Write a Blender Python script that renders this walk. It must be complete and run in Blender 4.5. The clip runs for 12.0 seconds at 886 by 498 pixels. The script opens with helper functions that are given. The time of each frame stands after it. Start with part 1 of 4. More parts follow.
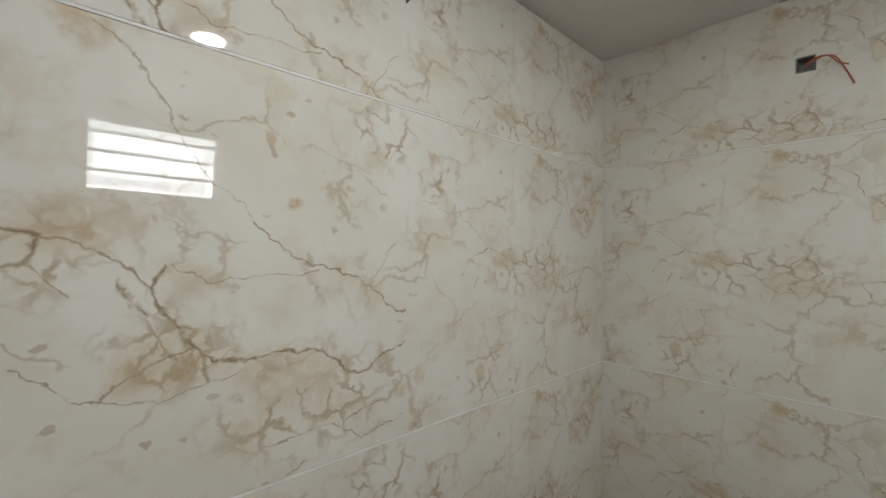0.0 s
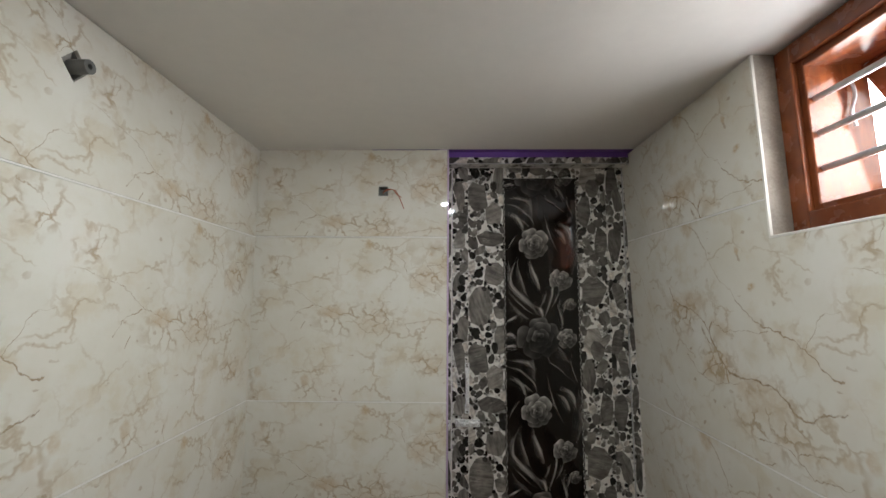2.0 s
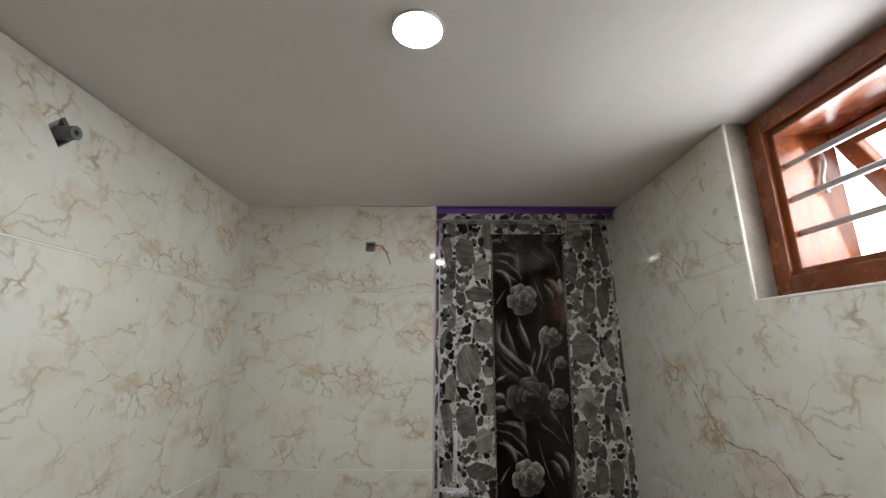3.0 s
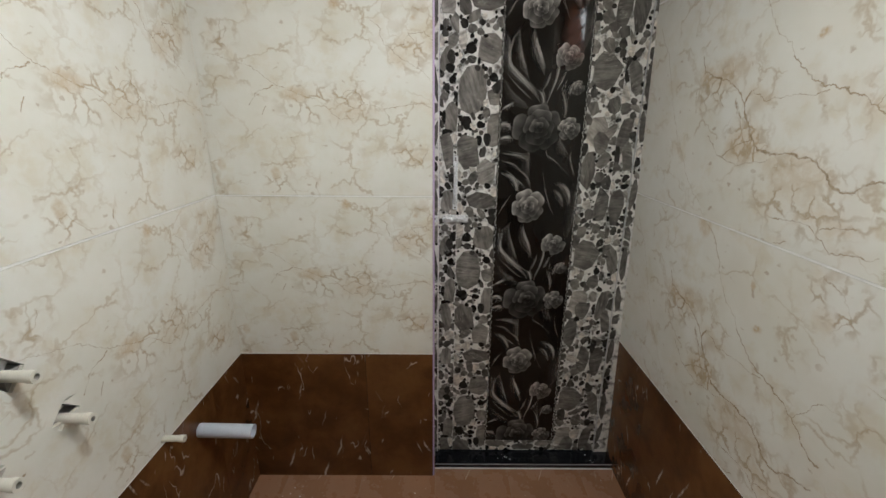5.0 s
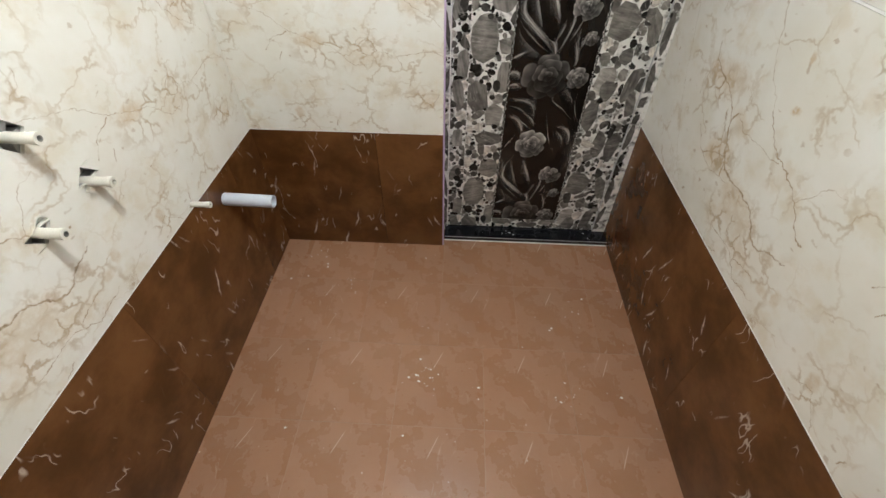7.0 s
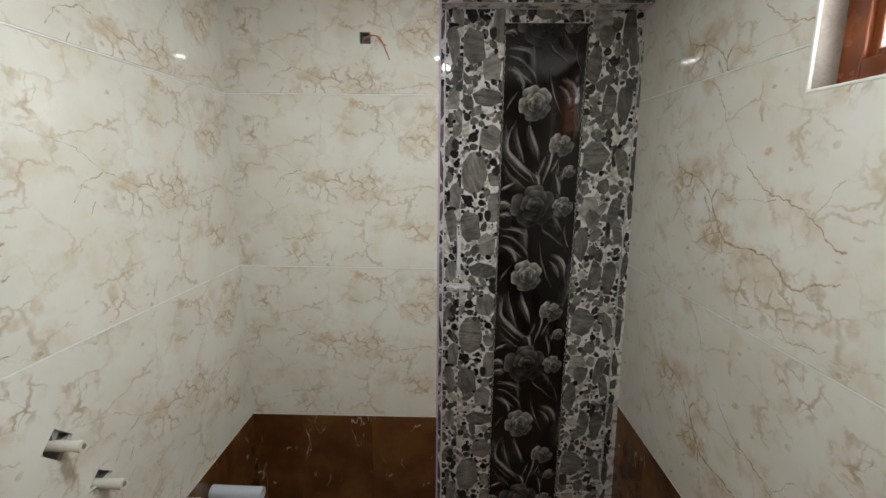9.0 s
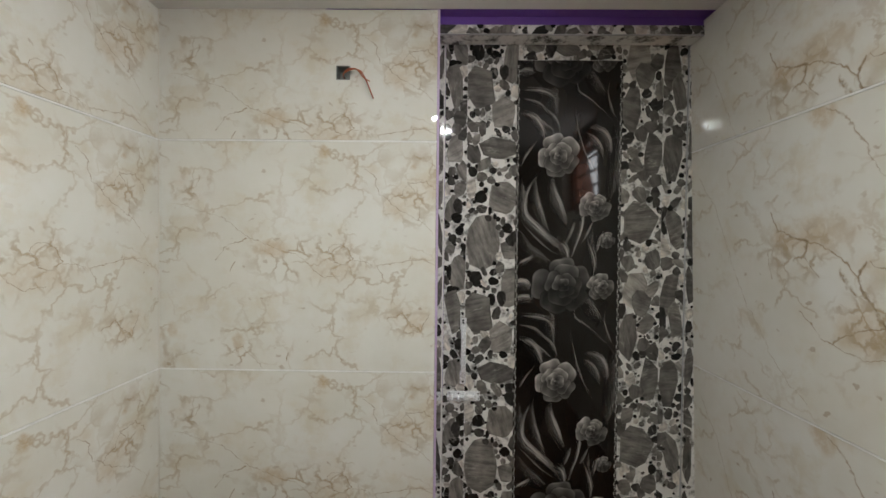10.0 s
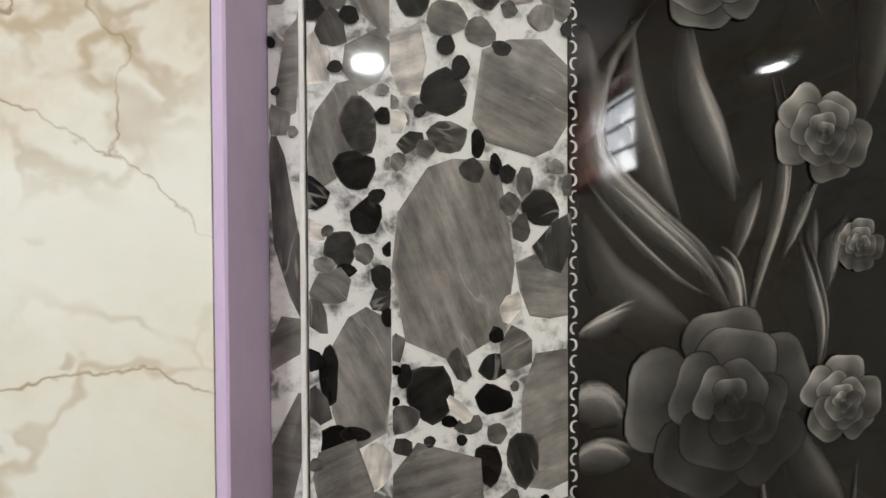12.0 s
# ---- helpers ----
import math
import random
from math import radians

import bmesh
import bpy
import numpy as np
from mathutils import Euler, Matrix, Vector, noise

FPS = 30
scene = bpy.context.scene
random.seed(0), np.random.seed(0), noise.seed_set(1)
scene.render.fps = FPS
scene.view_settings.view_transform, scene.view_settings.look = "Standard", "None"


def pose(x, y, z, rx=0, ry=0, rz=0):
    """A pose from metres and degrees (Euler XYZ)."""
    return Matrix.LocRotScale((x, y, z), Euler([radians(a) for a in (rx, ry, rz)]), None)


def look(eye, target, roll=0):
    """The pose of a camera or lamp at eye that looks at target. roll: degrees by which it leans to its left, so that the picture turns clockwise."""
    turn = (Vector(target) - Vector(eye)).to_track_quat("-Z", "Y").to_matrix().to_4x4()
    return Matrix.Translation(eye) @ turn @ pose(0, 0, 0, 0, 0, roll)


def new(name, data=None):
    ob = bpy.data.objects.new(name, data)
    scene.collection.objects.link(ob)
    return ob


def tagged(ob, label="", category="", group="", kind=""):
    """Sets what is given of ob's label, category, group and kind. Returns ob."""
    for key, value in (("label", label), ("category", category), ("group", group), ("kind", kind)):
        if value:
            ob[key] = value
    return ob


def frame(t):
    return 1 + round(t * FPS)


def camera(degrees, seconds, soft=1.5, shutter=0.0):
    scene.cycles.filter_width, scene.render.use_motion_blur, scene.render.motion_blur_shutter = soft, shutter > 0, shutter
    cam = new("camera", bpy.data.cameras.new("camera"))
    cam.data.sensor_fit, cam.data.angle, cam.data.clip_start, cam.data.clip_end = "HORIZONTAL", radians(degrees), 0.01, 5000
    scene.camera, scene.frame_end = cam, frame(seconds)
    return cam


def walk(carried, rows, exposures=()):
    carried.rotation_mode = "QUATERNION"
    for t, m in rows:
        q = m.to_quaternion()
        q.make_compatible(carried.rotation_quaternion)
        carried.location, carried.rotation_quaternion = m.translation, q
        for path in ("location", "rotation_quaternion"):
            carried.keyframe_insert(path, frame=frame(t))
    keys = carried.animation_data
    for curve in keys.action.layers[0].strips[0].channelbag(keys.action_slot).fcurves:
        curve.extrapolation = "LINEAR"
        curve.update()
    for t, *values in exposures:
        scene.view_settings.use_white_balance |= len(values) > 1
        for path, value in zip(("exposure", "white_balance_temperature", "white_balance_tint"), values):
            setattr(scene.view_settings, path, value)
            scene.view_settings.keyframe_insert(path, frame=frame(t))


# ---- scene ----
cam = camera(93.5, 12.0)
PATH = [
    (0, (0.603, -1.259, 1.535), (-0.849, 0.117, 1.552), 0.5),
    (0.5, (0.654, -1.329, 1.547), (-0.053, 0.542, 1.563), 0.6),
    (1, (0.724, -1.442, 1.566), (0.484, 0.543, 1.601), 0.3),
    (1.5, (0.743, -1.533, 1.563), (0.653, 0.463, 1.647), 0.3),
    (2, (0.74, -1.546, 1.58), (0.701, 0.441, 1.805), 0.3),
    (2.5, (0.755, -1.556, 1.614), (0.74, 0.404, 2.012), 0.3),
    (2.7, (0.758, -1.554, 1.623), (0.751, 0.395, 2.072), 0.3),
    (4.3, (0.774, -1.433, 1.527), (0.763, 0.567, 1.52), 0.0),
    (4.5, (0.758, -1.423, 1.506), (0.768, 0.569, 1.329), 0.1),
    (5, (0.756, -1.382, 1.454), (0.762, 0.525, 0.851), 0.4),
    (5.5, (0.776, -1.339, 1.391), (0.759, 0.4, 0.402), 0.5),
    (6, (0.772, -1.326, 1.324), (0.744, 0.193, 0.024), 0.6),
    (6.5, (0.776, -1.341, 1.343), (0.735, 0.034, -0.109), 0.7),
    (6.7, (0.787, -1.351, 1.373), (0.733, 0.004, -0.096), 0.7),
    (8.3, (0.768, -1.446, 1.527), (0.697, 0.375, 0.702), 0.6),
    (8.5, (0.765, -1.462, 1.545), (0.706, 0.413, 0.852), 0.6),
    (9, (0.768, -1.472, 1.57), (0.736, 0.489, 1.174), 0.6),
    (9.5, (0.787, -1.374, 1.562), (0.768, 0.617, 1.38), 0.5),
    (10, (0.758, -1.081, 1.541), (0.732, 0.918, 1.507), 0.6),
    (10.5, (0.785, -0.779, 1.541), (0.772, 1.221, 1.564), 0.6),
    (11, (0.845, -0.481, 1.544), (0.829, 1.518, 1.614), 0.9),
    (11.5, (0.824, -0.244, 1.559), (0.844, 1.755, 1.52), -0.6),
    (12, (0.815, -0.212, 1.553), (1.017, 1.777, 1.529), -0.3),
]
EXPOSURES = [(0, 0.95, 6450, 10), (0.5, 1.25, 6150, 10), (1, 1.3, 6450, 10), (2, 1.2, 6450, 10), (2.5, 1.0, 6400, 10), (4.5, 1.55, 6350, 10), (5.0, 1.8, 6350, 10), (5.5, 2.15, 6300, 10), (6.5, 2.7, 6300, 10),
             (8.5, 1.9, 6350, 10), (9.0, 1.55, 6400, 10), (9.5, 1.5, 6400, 10), (10.5, 1.75, 6400, 10), (11, 1.9, 6350, 10), (12, 2.05, 6400, 10)]
walk(cam, [(t, look(eye, target, roll)) for t, eye, target, roll in PATH], EXPOSURES)
WINDOW_WATTS = 1.5
LED_STRENGTH = 170.0

# ---- world, lamps and exposure ----
world = bpy.data.worlds.new("sky_world")
world.use_nodes = True
scene.world = world
wn = world.node_tree.nodes
sky = wn.new("ShaderNodeTexSky")
sky.sky_type = "NISHITA"
sky.sun_disc = False
sky.sun_elevation = radians(55)
sky.sun_rotation = radians(200)
sky.dust_density = 6.0
sky.ozone_density = 0.4
wn["Background"].inputs["Strength"].default_value = 0.15
world.node_tree.links.new(sky.outputs[0], wn["Background"].inputs["Color"])

sun_data = bpy.data.lights.new("sun", "SUN")
sun_data.energy, sun_data.angle, sun_data.color = 3.0, radians(0.5), (1.0, 0.95, 0.87)
sun = new("sun", sun_data)
sun.matrix_world = look((-3, -8, 12), (0, 0, 0))

# glowing white plane added for the overexposed outdoors beyond the window
glow_mat = bpy.data.materials.new("white_backdrop_glow")
glow_mat.use_nodes = True
glow_mat.node_tree.nodes.clear()
glow = glow_mat.node_tree.nodes.new("ShaderNodeEmission")
glow.inputs["Color"].default_value, glow.inputs["Strength"].default_value = (1.0, 0.97, 0.94, 1), 4.5
glow_out = glow_mat.node_tree.nodes.new("ShaderNodeOutputMaterial")
glow_mat.node_tree.links.new(glow.outputs[0], glow_out.inputs["Surface"])
glow_mesh = bpy.data.meshes.new("backdrop")
glow_mesh.from_pydata([(6, -9, -1), (6, 7, -1), (6, 7, 9), (6, -9, 9)], [], [(0, 1, 2, 3)])
glow_mesh.materials.append(glow_mat)
backdrop = tagged(new("backdrop", glow_mesh), "glowing white plane for the overexposed outdoors beyond the window", "backdrop", kind="structure")

# the sky's light in the window opening
win_data = bpy.data.lights.new("window_daylight", "AREA")
win_data.shape, win_data.size, win_data.size_y = "RECTANGLE", 0.46, 0.27
win_data.energy, win_data.color = WINDOW_WATTS, (0.93, 0.97, 1.0)
win_light = new("window_daylight", win_data)
win_light.matrix_world = look((1.590, -0.92, 1.92), (0.6, -0.92, 1.70))

# ---- materials ----
def socket(value, tree, target):
    if isinstance(value, bpy.types.NodeSocket):
        tree.links.new(value, target)
    else:
        target.default_value = value


class Mat:
    """A small node-writing helper round one material."""

    def __init__(self, name, rough=0.5, metal=0.0, spec=0.5):
        self.m = bpy.data.materials.new(name)
        self.m.use_nodes = True
        self.t = self.m.node_tree
        self.b = self.t.nodes["Principled BSDF"]
        self.b.inputs["Roughness"].default_value = rough
        self.b.inputs["Metallic"].default_value = metal
        self.b.inputs["Specular IOR Level"].default_value = spec

    def coords(self, kind="Object"):
        return self.t.nodes.new("ShaderNodeTexCoord").outputs[kind]

    def math(self, op, a, b=0.0, c=0.0, clamp=False):
        n = self.t.nodes.new("ShaderNodeMath")
        n.operation, n.use_clamp = op, clamp
        for i, v in enumerate((a, b, c)):
            socket(v, self.t, n.inputs[i])
        return n.outputs[0]

    def vec(self, op, a, b=(0, 0, 0), c=(0, 0, 0), scale=None):
        n = self.t.nodes.new("ShaderNodeVectorMath")
        n.operation = op
        for i, v in enumerate((a, b, c)):
            socket(v, self.t, n.inputs[i])
        if scale is not None:
            socket(scale, self.t, n.inputs["Scale"])
        return n.outputs["Value"] if op in ("DOT_PRODUCT", "DISTANCE", "LENGTH") else n.outputs["Vector"]

    def noise(self, p, scale, detail=4.0, rough=0.55, out="Fac"):
        n = self.t.nodes.new("ShaderNodeTexNoise")
        socket(p, self.t, n.inputs["Vector"])
        n.inputs["Scale"].default_value = scale
        n.inputs["Detail"].default_value = detail
        n.inputs["Roughness"].default_value = rough
        return n.outputs[out]

    def voronoi(self, p, scale, feature="F1", out="Distance", rand=1.0):
        n = self.t.nodes.new("ShaderNodeTexVoronoi")
        n.feature = feature
        socket(p, self.t, n.inputs["Vector"])
        n.inputs["Scale"].default_value = scale
        n.inputs["Randomness"].default_value = rand
        return n.outputs[out]

    def range(self, v, lo, hi, a=0.0, b=1.0, smooth=True):
        n = self.t.nodes.new("ShaderNodeMapRange")
        n.interpolation_type = "SMOOTHSTEP" if smooth else "LINEAR"
        socket(v, self.t, n.inputs["Value"])
        for k, x in (("From Min", lo), ("From Max", hi), ("To Min", a), ("To Max", b)):
            socket(x, self.t, n.inputs[k])
        return n.outputs[0]

    def mix(self, f, a, b, blend="MIX"):
        n = self.t.nodes.new("ShaderNodeMix")
        n.data_type, n.blend_type = "RGBA", blend
        socket(f, self.t, n.inputs[0])
        for i, v in ((6, a), (7, b)):
            socket((*v, 1.0) if isinstance(v, tuple) and len(v) == 3 else v, self.t, n.inputs[i])
        return n.outputs[2]

    def random(self):
        return self.t.nodes.new("ShaderNodeObjectInfo").outputs["Random"]

    def set(self, key, v):
        socket((*v, 1.0) if isinstance(v, tuple) and len(v) == 3 else v, self.t, self.b.inputs[key])

    def bump(self, h, strength=0.2, distance=0.001):
        n = self.t.nodes.new("ShaderNodeBump")
        n.inputs["Strength"].default_value, n.inputs["Distance"].default_value = strength, distance
        socket(h, self.t, n.inputs["Height"])
        self.t.links.new(n.outputs[0], self.b.inputs["Normal"])


def paint(name, colour, rough=0.55, vary=0.12, scale=6.0, bump=0.15, spec=0.4, metal=0.0):
    m = Mat(name, rough, metal, spec)
    p = m.coords()
    n1, n2 = m.noise(p, scale), m.noise(p, scale * 14, 3.0)
    dark = tuple(c * (1 - 2 * vary) for c in colour)
    f = m.math("ADD", m.math("MULTIPLY", n1, 0.65), m.math("MULTIPLY", n2, 0.35))
    m.set("Base Color", m.mix(m.range(f, 0.3, 0.62), dark, colour))
    m.set("Roughness", m.range(n2, 0.3, 0.7, rough * 0.85, min(1.0, rough * 1.2)))
    if bump:
        m.bump(n2, bump, 0.002)
    return m.m


# the tile's printed marble veins: (strength, half width in mm, points along the vein)
VEINS_A = [
    (1.0, 2.5, (0.54, 0.196, 0.592, 0.186, 0.643, 0.187, 0.69, 0.188, 0.726, 0.163, 0.757, 0.136, 0.795, 0.136, 0.815, 0.157, 0.868, 0.169)),
    (1.0, 3.3, (0.493, 0.317, 0.48, 0.294, 0.503, 0.247, 0.537, 0.196, 0.548, 0.165)),
    (0.72, 1.8, (0.502, 0.319, 0.546, 0.294, 0.595, 0.299, 0.655, 0.301, 0.695, 0.304)),
    (0.55, 3.7, (0.425, 0.591, 0.453, 0.576, 0.494, 0.511, 0.507, 0.478)),
    (0.5, 2.0, (0.507, 0.478, 0.528, 0.443, 0.585, 0.4, 0.6, 0.372)),
]
VEINS_B = [
    (0.85, 2.1, (0.6, 0.372, 0.651, 0.334, 0.705, 0.308, 0.735, 0.301, 0.791, 0.278, 0.824, 0.245, 0.868, 0.226)),
    (0.6, 1.8, (0.791, 0.278, 0.813, 0.31, 0.835, 0.344, 0.88, 0.355)),
    (0.95, 3.7, (0.34, 0.362, 0.383, 0.349, 0.375, 0.323, 0.35, 0.314)),
    (0.8, 2.5, (0.383, 0.349, 0.409, 0.347, 0.437, 0.331, 0.48, 0.294)),
    (0.8, 4.1, (0.447, 0.296, 0.461, 0.275, 0.478, 0.262)),
    (0.7, 2.0, (0.377, 0.32, 0.396, 0.293, 0.405, 0.28)),
    (0.7, 1.8, (0.367, 0.214, 0.406, 0.171, 0.436, 0.165, 0.486, 0.151, 0.531, 0.161, 0.589, 0.171)),
]
VEINS_C = [
    (0.7, 2.5, (0.436, 0.163, 0.461, 0.186, 0.491, 0.204, 0.527, 0.209)),
    (0.75, 1.8, (0.616, 0.056, 0.679, 0.064, 0.727, 0.059, 0.779, 0.025, 0.826, 0.031, 0.863, 0.041)),
    (0.75, 1.8, (0.747, 0.062, 0.779, 0.072, 0.813, 0.076)),
    (0.7, 2.0, (0.645, 0.003, 0.68, 0.016)),
    (0.5, 2.1, (0.78, 0.578, 0.833, 0.556, 0.852, 0.524, 0.821, 0.489)),
    (0.5, 2.0, (0.04, 0.522, 0.11, 0.43, 0.182, 0.265, 0.292, 0.098, 0.38, 0.033)),
    (0.75, 2.9, (0.29, 0.41, 0.31, 0.372, 0.35, 0.362)),
    (0.5, 2.0, (0.279, 0.337, 0.295, 0.269)),
]
VEINS_D = [
    (0.68, 1.2, (0.909, 0.435, 0.958, 0.419, 1.018, 0.407, 1.056, 0.381, 1.095, 0.355, 1.133, 0.334)),
    (0.8, 2.0, (1.02, 0.284, 1.041, 0.322, 1.1, 0.344)),
    (0.9, 1.7, (1.053, 0.258, 1.069, 0.28)),
    (0.62, 1.4, (1.14, 0.33, 1.23, 0.304, 1.273, 0.267, 1.306, 0.241, 1.343, 0.253)),
    (0.72, 1.9, (1.315, 0.316, 1.331, 0.332, 1.363, 0.322, 1.374, 0.296, 1.353, 0.279, 1.327, 0.289, 1.315, 0.316)),
    (0.62, 1.4, (1.374, 0.29, 1.444, 0.281, 1.455, 0.244)),
    (0.7, 1.6, (1.444, 0.281, 1.497, 0.287, 1.561, 0.294, 1.61, 0.275)),
]
VEINS_E = [
    (0.75, 1.4, (1.408, 0.53, 1.435, 0.503, 1.441, 0.466, 1.473, 0.451, 1.505, 0.462, 1.52, 0.489, 1.568, 0.495, 1.6, 0.464)),
    (0.7, 1.4, (1.473, 0.451, 1.495, 0.42, 1.548, 0.399, 1.558, 0.442, 1.52, 0.489)),
    (0.4, 1.4, (1.545, 0.574, 1.6, 0.525)),
    (0.5, 1.4, (1.548, 0.399, 1.61, 0.34)),
    (0.75, 1.7, (1.468, 0.139, 1.51, 0.155, 1.553, 0.109, 1.579, 0.151)),
    (0.5, 1.9, (1.057, 0.045, 1.089, 0.067, 1.111, 0.035, 1.15, 0.002)),
    (0.5, 2.2, (0.936, 0.47, 0.968, 0.481, 0.978, 0.503)),
    (1.0, 2.2, (1.209, 0.047, 1.205, 0.028)),
]
# soft coloured blotches: strength, centre, half sizes
BLOTCHES = [
    (0.75, 0.416, 0.588, 0.030, 0.034), (0.8, 0.620, 0.494, 0.007, 0.012), (1.0, 0.657, 0.408, 0.013, 0.010),
    (0.38, 0.41, 0.375, 0.09, 0.035), (0.55, 0.903, 0.105, 0.014, 0.022), (0.6, 1.079, 0.075, 0.016, 0.022),
    (0.9, 1.300, 0.571, 0.016, 0.018), (0.7, 1.533, 0.534, 0.010, 0.010), (0.7, 1.165, 0.319, 0.050, 0.024),
    (0.4, 1.32, 0.27, 0.07, 0.04), (0.35, 1.51, 0.44, 0.05, 0.05), (0.8, 1.553, 0.115, 0.007, 0.012),
    (0.5, 0.861, 0.083, 0.02, 0.012), (0.9, 0.546, 0.172, 0.007, 0.012), (0.45, 0.66, 0.15, 0.09, 0.05),
    (0.4, 0.50, 0.20, 0.06, 0.05), (0.6, 0.33, 0.36, 0.04, 0.03),
]


# places where the veins close into a net of small cells
CLUSTERS = [(1.27, 0.29, 0.19, 0.07), (1.52, 0.44, 0.08, 0.07), (0.68, 0.11, 0.16, 0.10), (0.50, 0.21, 0.09, 0.07),
            (0.36, 0.33, 0.10, 0.07), (0.82, 0.54, 0.08, 0.07), (1.53, 0.13, 0.08, 0.05), (1.08, 0.05, 0.05, 0.05), (0.95, 0.48, 0.06, 0.05)]


def marble():
    m = Mat("cream_marble_tile", 0.02, 0.0, 0.72)
    p = m.coords()
    wob = m.vec("SUBTRACT", m.noise(p, 26.0, 3.0, 0.6, "Color"), (0.5, 0.5, 0.5))
    q = m.vec("MULTIPLY_ADD", wob, (0.030, 0.030, 0.0), p)
    wob2 = m.vec("SUBTRACT", m.noise(p, 120.0, 2.0, 0.6, "Color"), (0.5, 0.5, 0.5))
    q = m.vec("MULTIPLY_ADD", wob2, (0.005, 0.005, 0.0), q)
    q = m.vec("MULTIPLY", q, (1.0, 1.0, 0.0))
    deep, fine = None, None
    run = q
    for strength, half, flat in VEINS_A + VEINS_B + VEINS_C + VEINS_D + VEINS_E:
        pts = list(zip(flat[0::2], flat[1::2]))
        best = None
        for (ax, ay), (bx, by) in zip(pts, pts[1:]):
            dx, dy = bx - ax, by - ay
            k = 1.0 / (dx * dx + dy * dy)
            h = m.math("ADD", m.vec("DOT_PRODUCT", run, (dx * k, dy * k, 0.0)), -(ax * dx + ay * dy) * k, clamp=True)
            near = m.vec("MULTIPLY_ADD", (dx, dy, 0.0), (0, 0, 0), (ax, ay, 0.0))
            m.t.links.new(h, near.node.inputs[1])
            d = m.vec("DISTANCE", run, near)
            best = d if best is None else m.math("MINIMUM", best, d)
            # each step waits for the last one, which keeps the shader small
            run = m.vec("MULTIPLY_ADD", best, (1e-7, 1e-7, 0.0), run)
        line = m.math("MULTIPLY_ADD", best, 1000.0 / half, (1.0 - strength) * 1.1)
        fine = line if fine is None else m.math("MINIMUM", fine, line)
        run = m.vec("MULTIPLY_ADD", fine, (1e-9, 1e-9, 0.0), run)
        if strength >= 0.7:
            deep = best if deep is None else m.math("MINIMUM", deep, best)
            run = m.vec("MULTIPLY_ADD", deep, (1e-7, 1e-7, 0.0), run)
    stain = None
    for strength, cx, cy, rx, ry in BLOTCHES:
        v = m.vec("MULTIPLY_ADD", run, (1 / rx, 1 / ry, 0.0), (-cx / rx, -cy / ry, 0.0))
        g = m.range(m.vec("LENGTH", v), 0.45, 1.25, strength, 0.0)
        stain = g if stain is None else m.math("MAXIMUM", stain, g)
        run = m.vec("MULTIPLY_ADD", stain, (1e-7, 1e-7, 0.0), run)
    cluster = None
    for cx, cy, rx, ry in CLUSTERS:
        v = m.vec("MULTIPLY_ADD", run, (1 / rx, 1 / ry, 0.0), (-cx / rx, -cy / ry, 0.0))
        g = m.range(m.vec("LENGTH", v), 0.35, 1.2, 1.0, 0.0)
        cluster = g if cluster is None else m.math("MAXIMUM", cluster, g)
        run = m.vec("MULTIPLY_ADD", cluster, (1e-7, 1e-7, 0.0), run)
    cloud = m.noise(p, 3.2, 5.0, 0.6)
    patch = m.noise(q, 9.0, 5.0, 0.62)
    speck = m.noise(p, 55.0, 3.0, 0.6)
    breakup = m.range(m.noise(p, 38.0, 3.0), 0.36, 0.56, 0.25, 1.0)
    base = m.mix(m.range(cloud, 0.32, 0.66), (0.81, 0.80, 0.745), (0.735, 0.71, 0.63))
    base = m.mix(m.math("MULTIPLY", m.range(patch, 0.51, 0.68), 0.48), base, (0.66, 0.585, 0.44))
    # a faint net of hair veins, only in places
    net = m.voronoi(m.vec("MULTIPLY_ADD", wob, (0.07, 0.07, 0.0), p), 15.0, "DISTANCE_TO_EDGE")
    where = m.range(m.noise(p, 4.6, 2.0), 0.50, 0.64)
    hair = m.math("MULTIPLY", m.range(net, 0.0, 0.085, 1.0, 0.0), where)
    base = m.mix(m.math("MULTIPLY", hair, 0.34), base, (0.47, 0.36, 0.225))
    drift = m.vec("SUBTRACT", m.noise(p, 9.0, 4.0, 0.65, "Color"), (0.5, 0.5, 0.5))
    far = m.voronoi(m.vec("MULTIPLY", m.vec("MULTIPLY_ADD", drift, (0.16, 0.16, 0.0), p), (0.8, 1.25, 1.0)), 6.5, "DISTANCE_TO_EDGE")
    long = m.math("MULTIPLY", m.range(far, 0.0, 0.040, 1.0, 0.0), m.range(m.noise(p, 6.3, 3.0), 0.44, 0.60))
    base = m.mix(m.math("MULTIPLY", long, 0.55), base, (0.46, 0.35, 0.215))
    cells = m.voronoi(m.vec("MULTIPLY_ADD", wob, (0.055, 0.055, 0.0), p), 24.0, "DISTANCE_TO_EDGE")
    mesh = m.math("MULTIPLY", m.math("MULTIPLY", m.range(cells, 0.01, 0.13, 1.0, 0.0), cluster), m.range(m.noise(p, 17.0, 2.0), 0.36, 0.56, 0.0, 1.0))
    base = m.mix(m.math("MULTIPLY", m.math("MULTIPLY", cluster, m.range(patch, 0.42, 0.62)), 0.30), base, (0.66, 0.545, 0.40))
    base = m.mix(m.math("MULTIPLY", mesh, 0.75), base, (0.42, 0.315, 0.19))
    dabs = m.range(m.noise(m.vec("MULTIPLY", q, (1.0, 1.5, 1.0)), 30.0, 1.0, 0.4), 0.70, 0.76, 0.0, 0.55)
    base = m.mix(m.math("MULTIPLY", dabs, m.range(cloud, 0.4, 0.55, 0.25, 1.0)), base, (0.40, 0.29, 0.18))
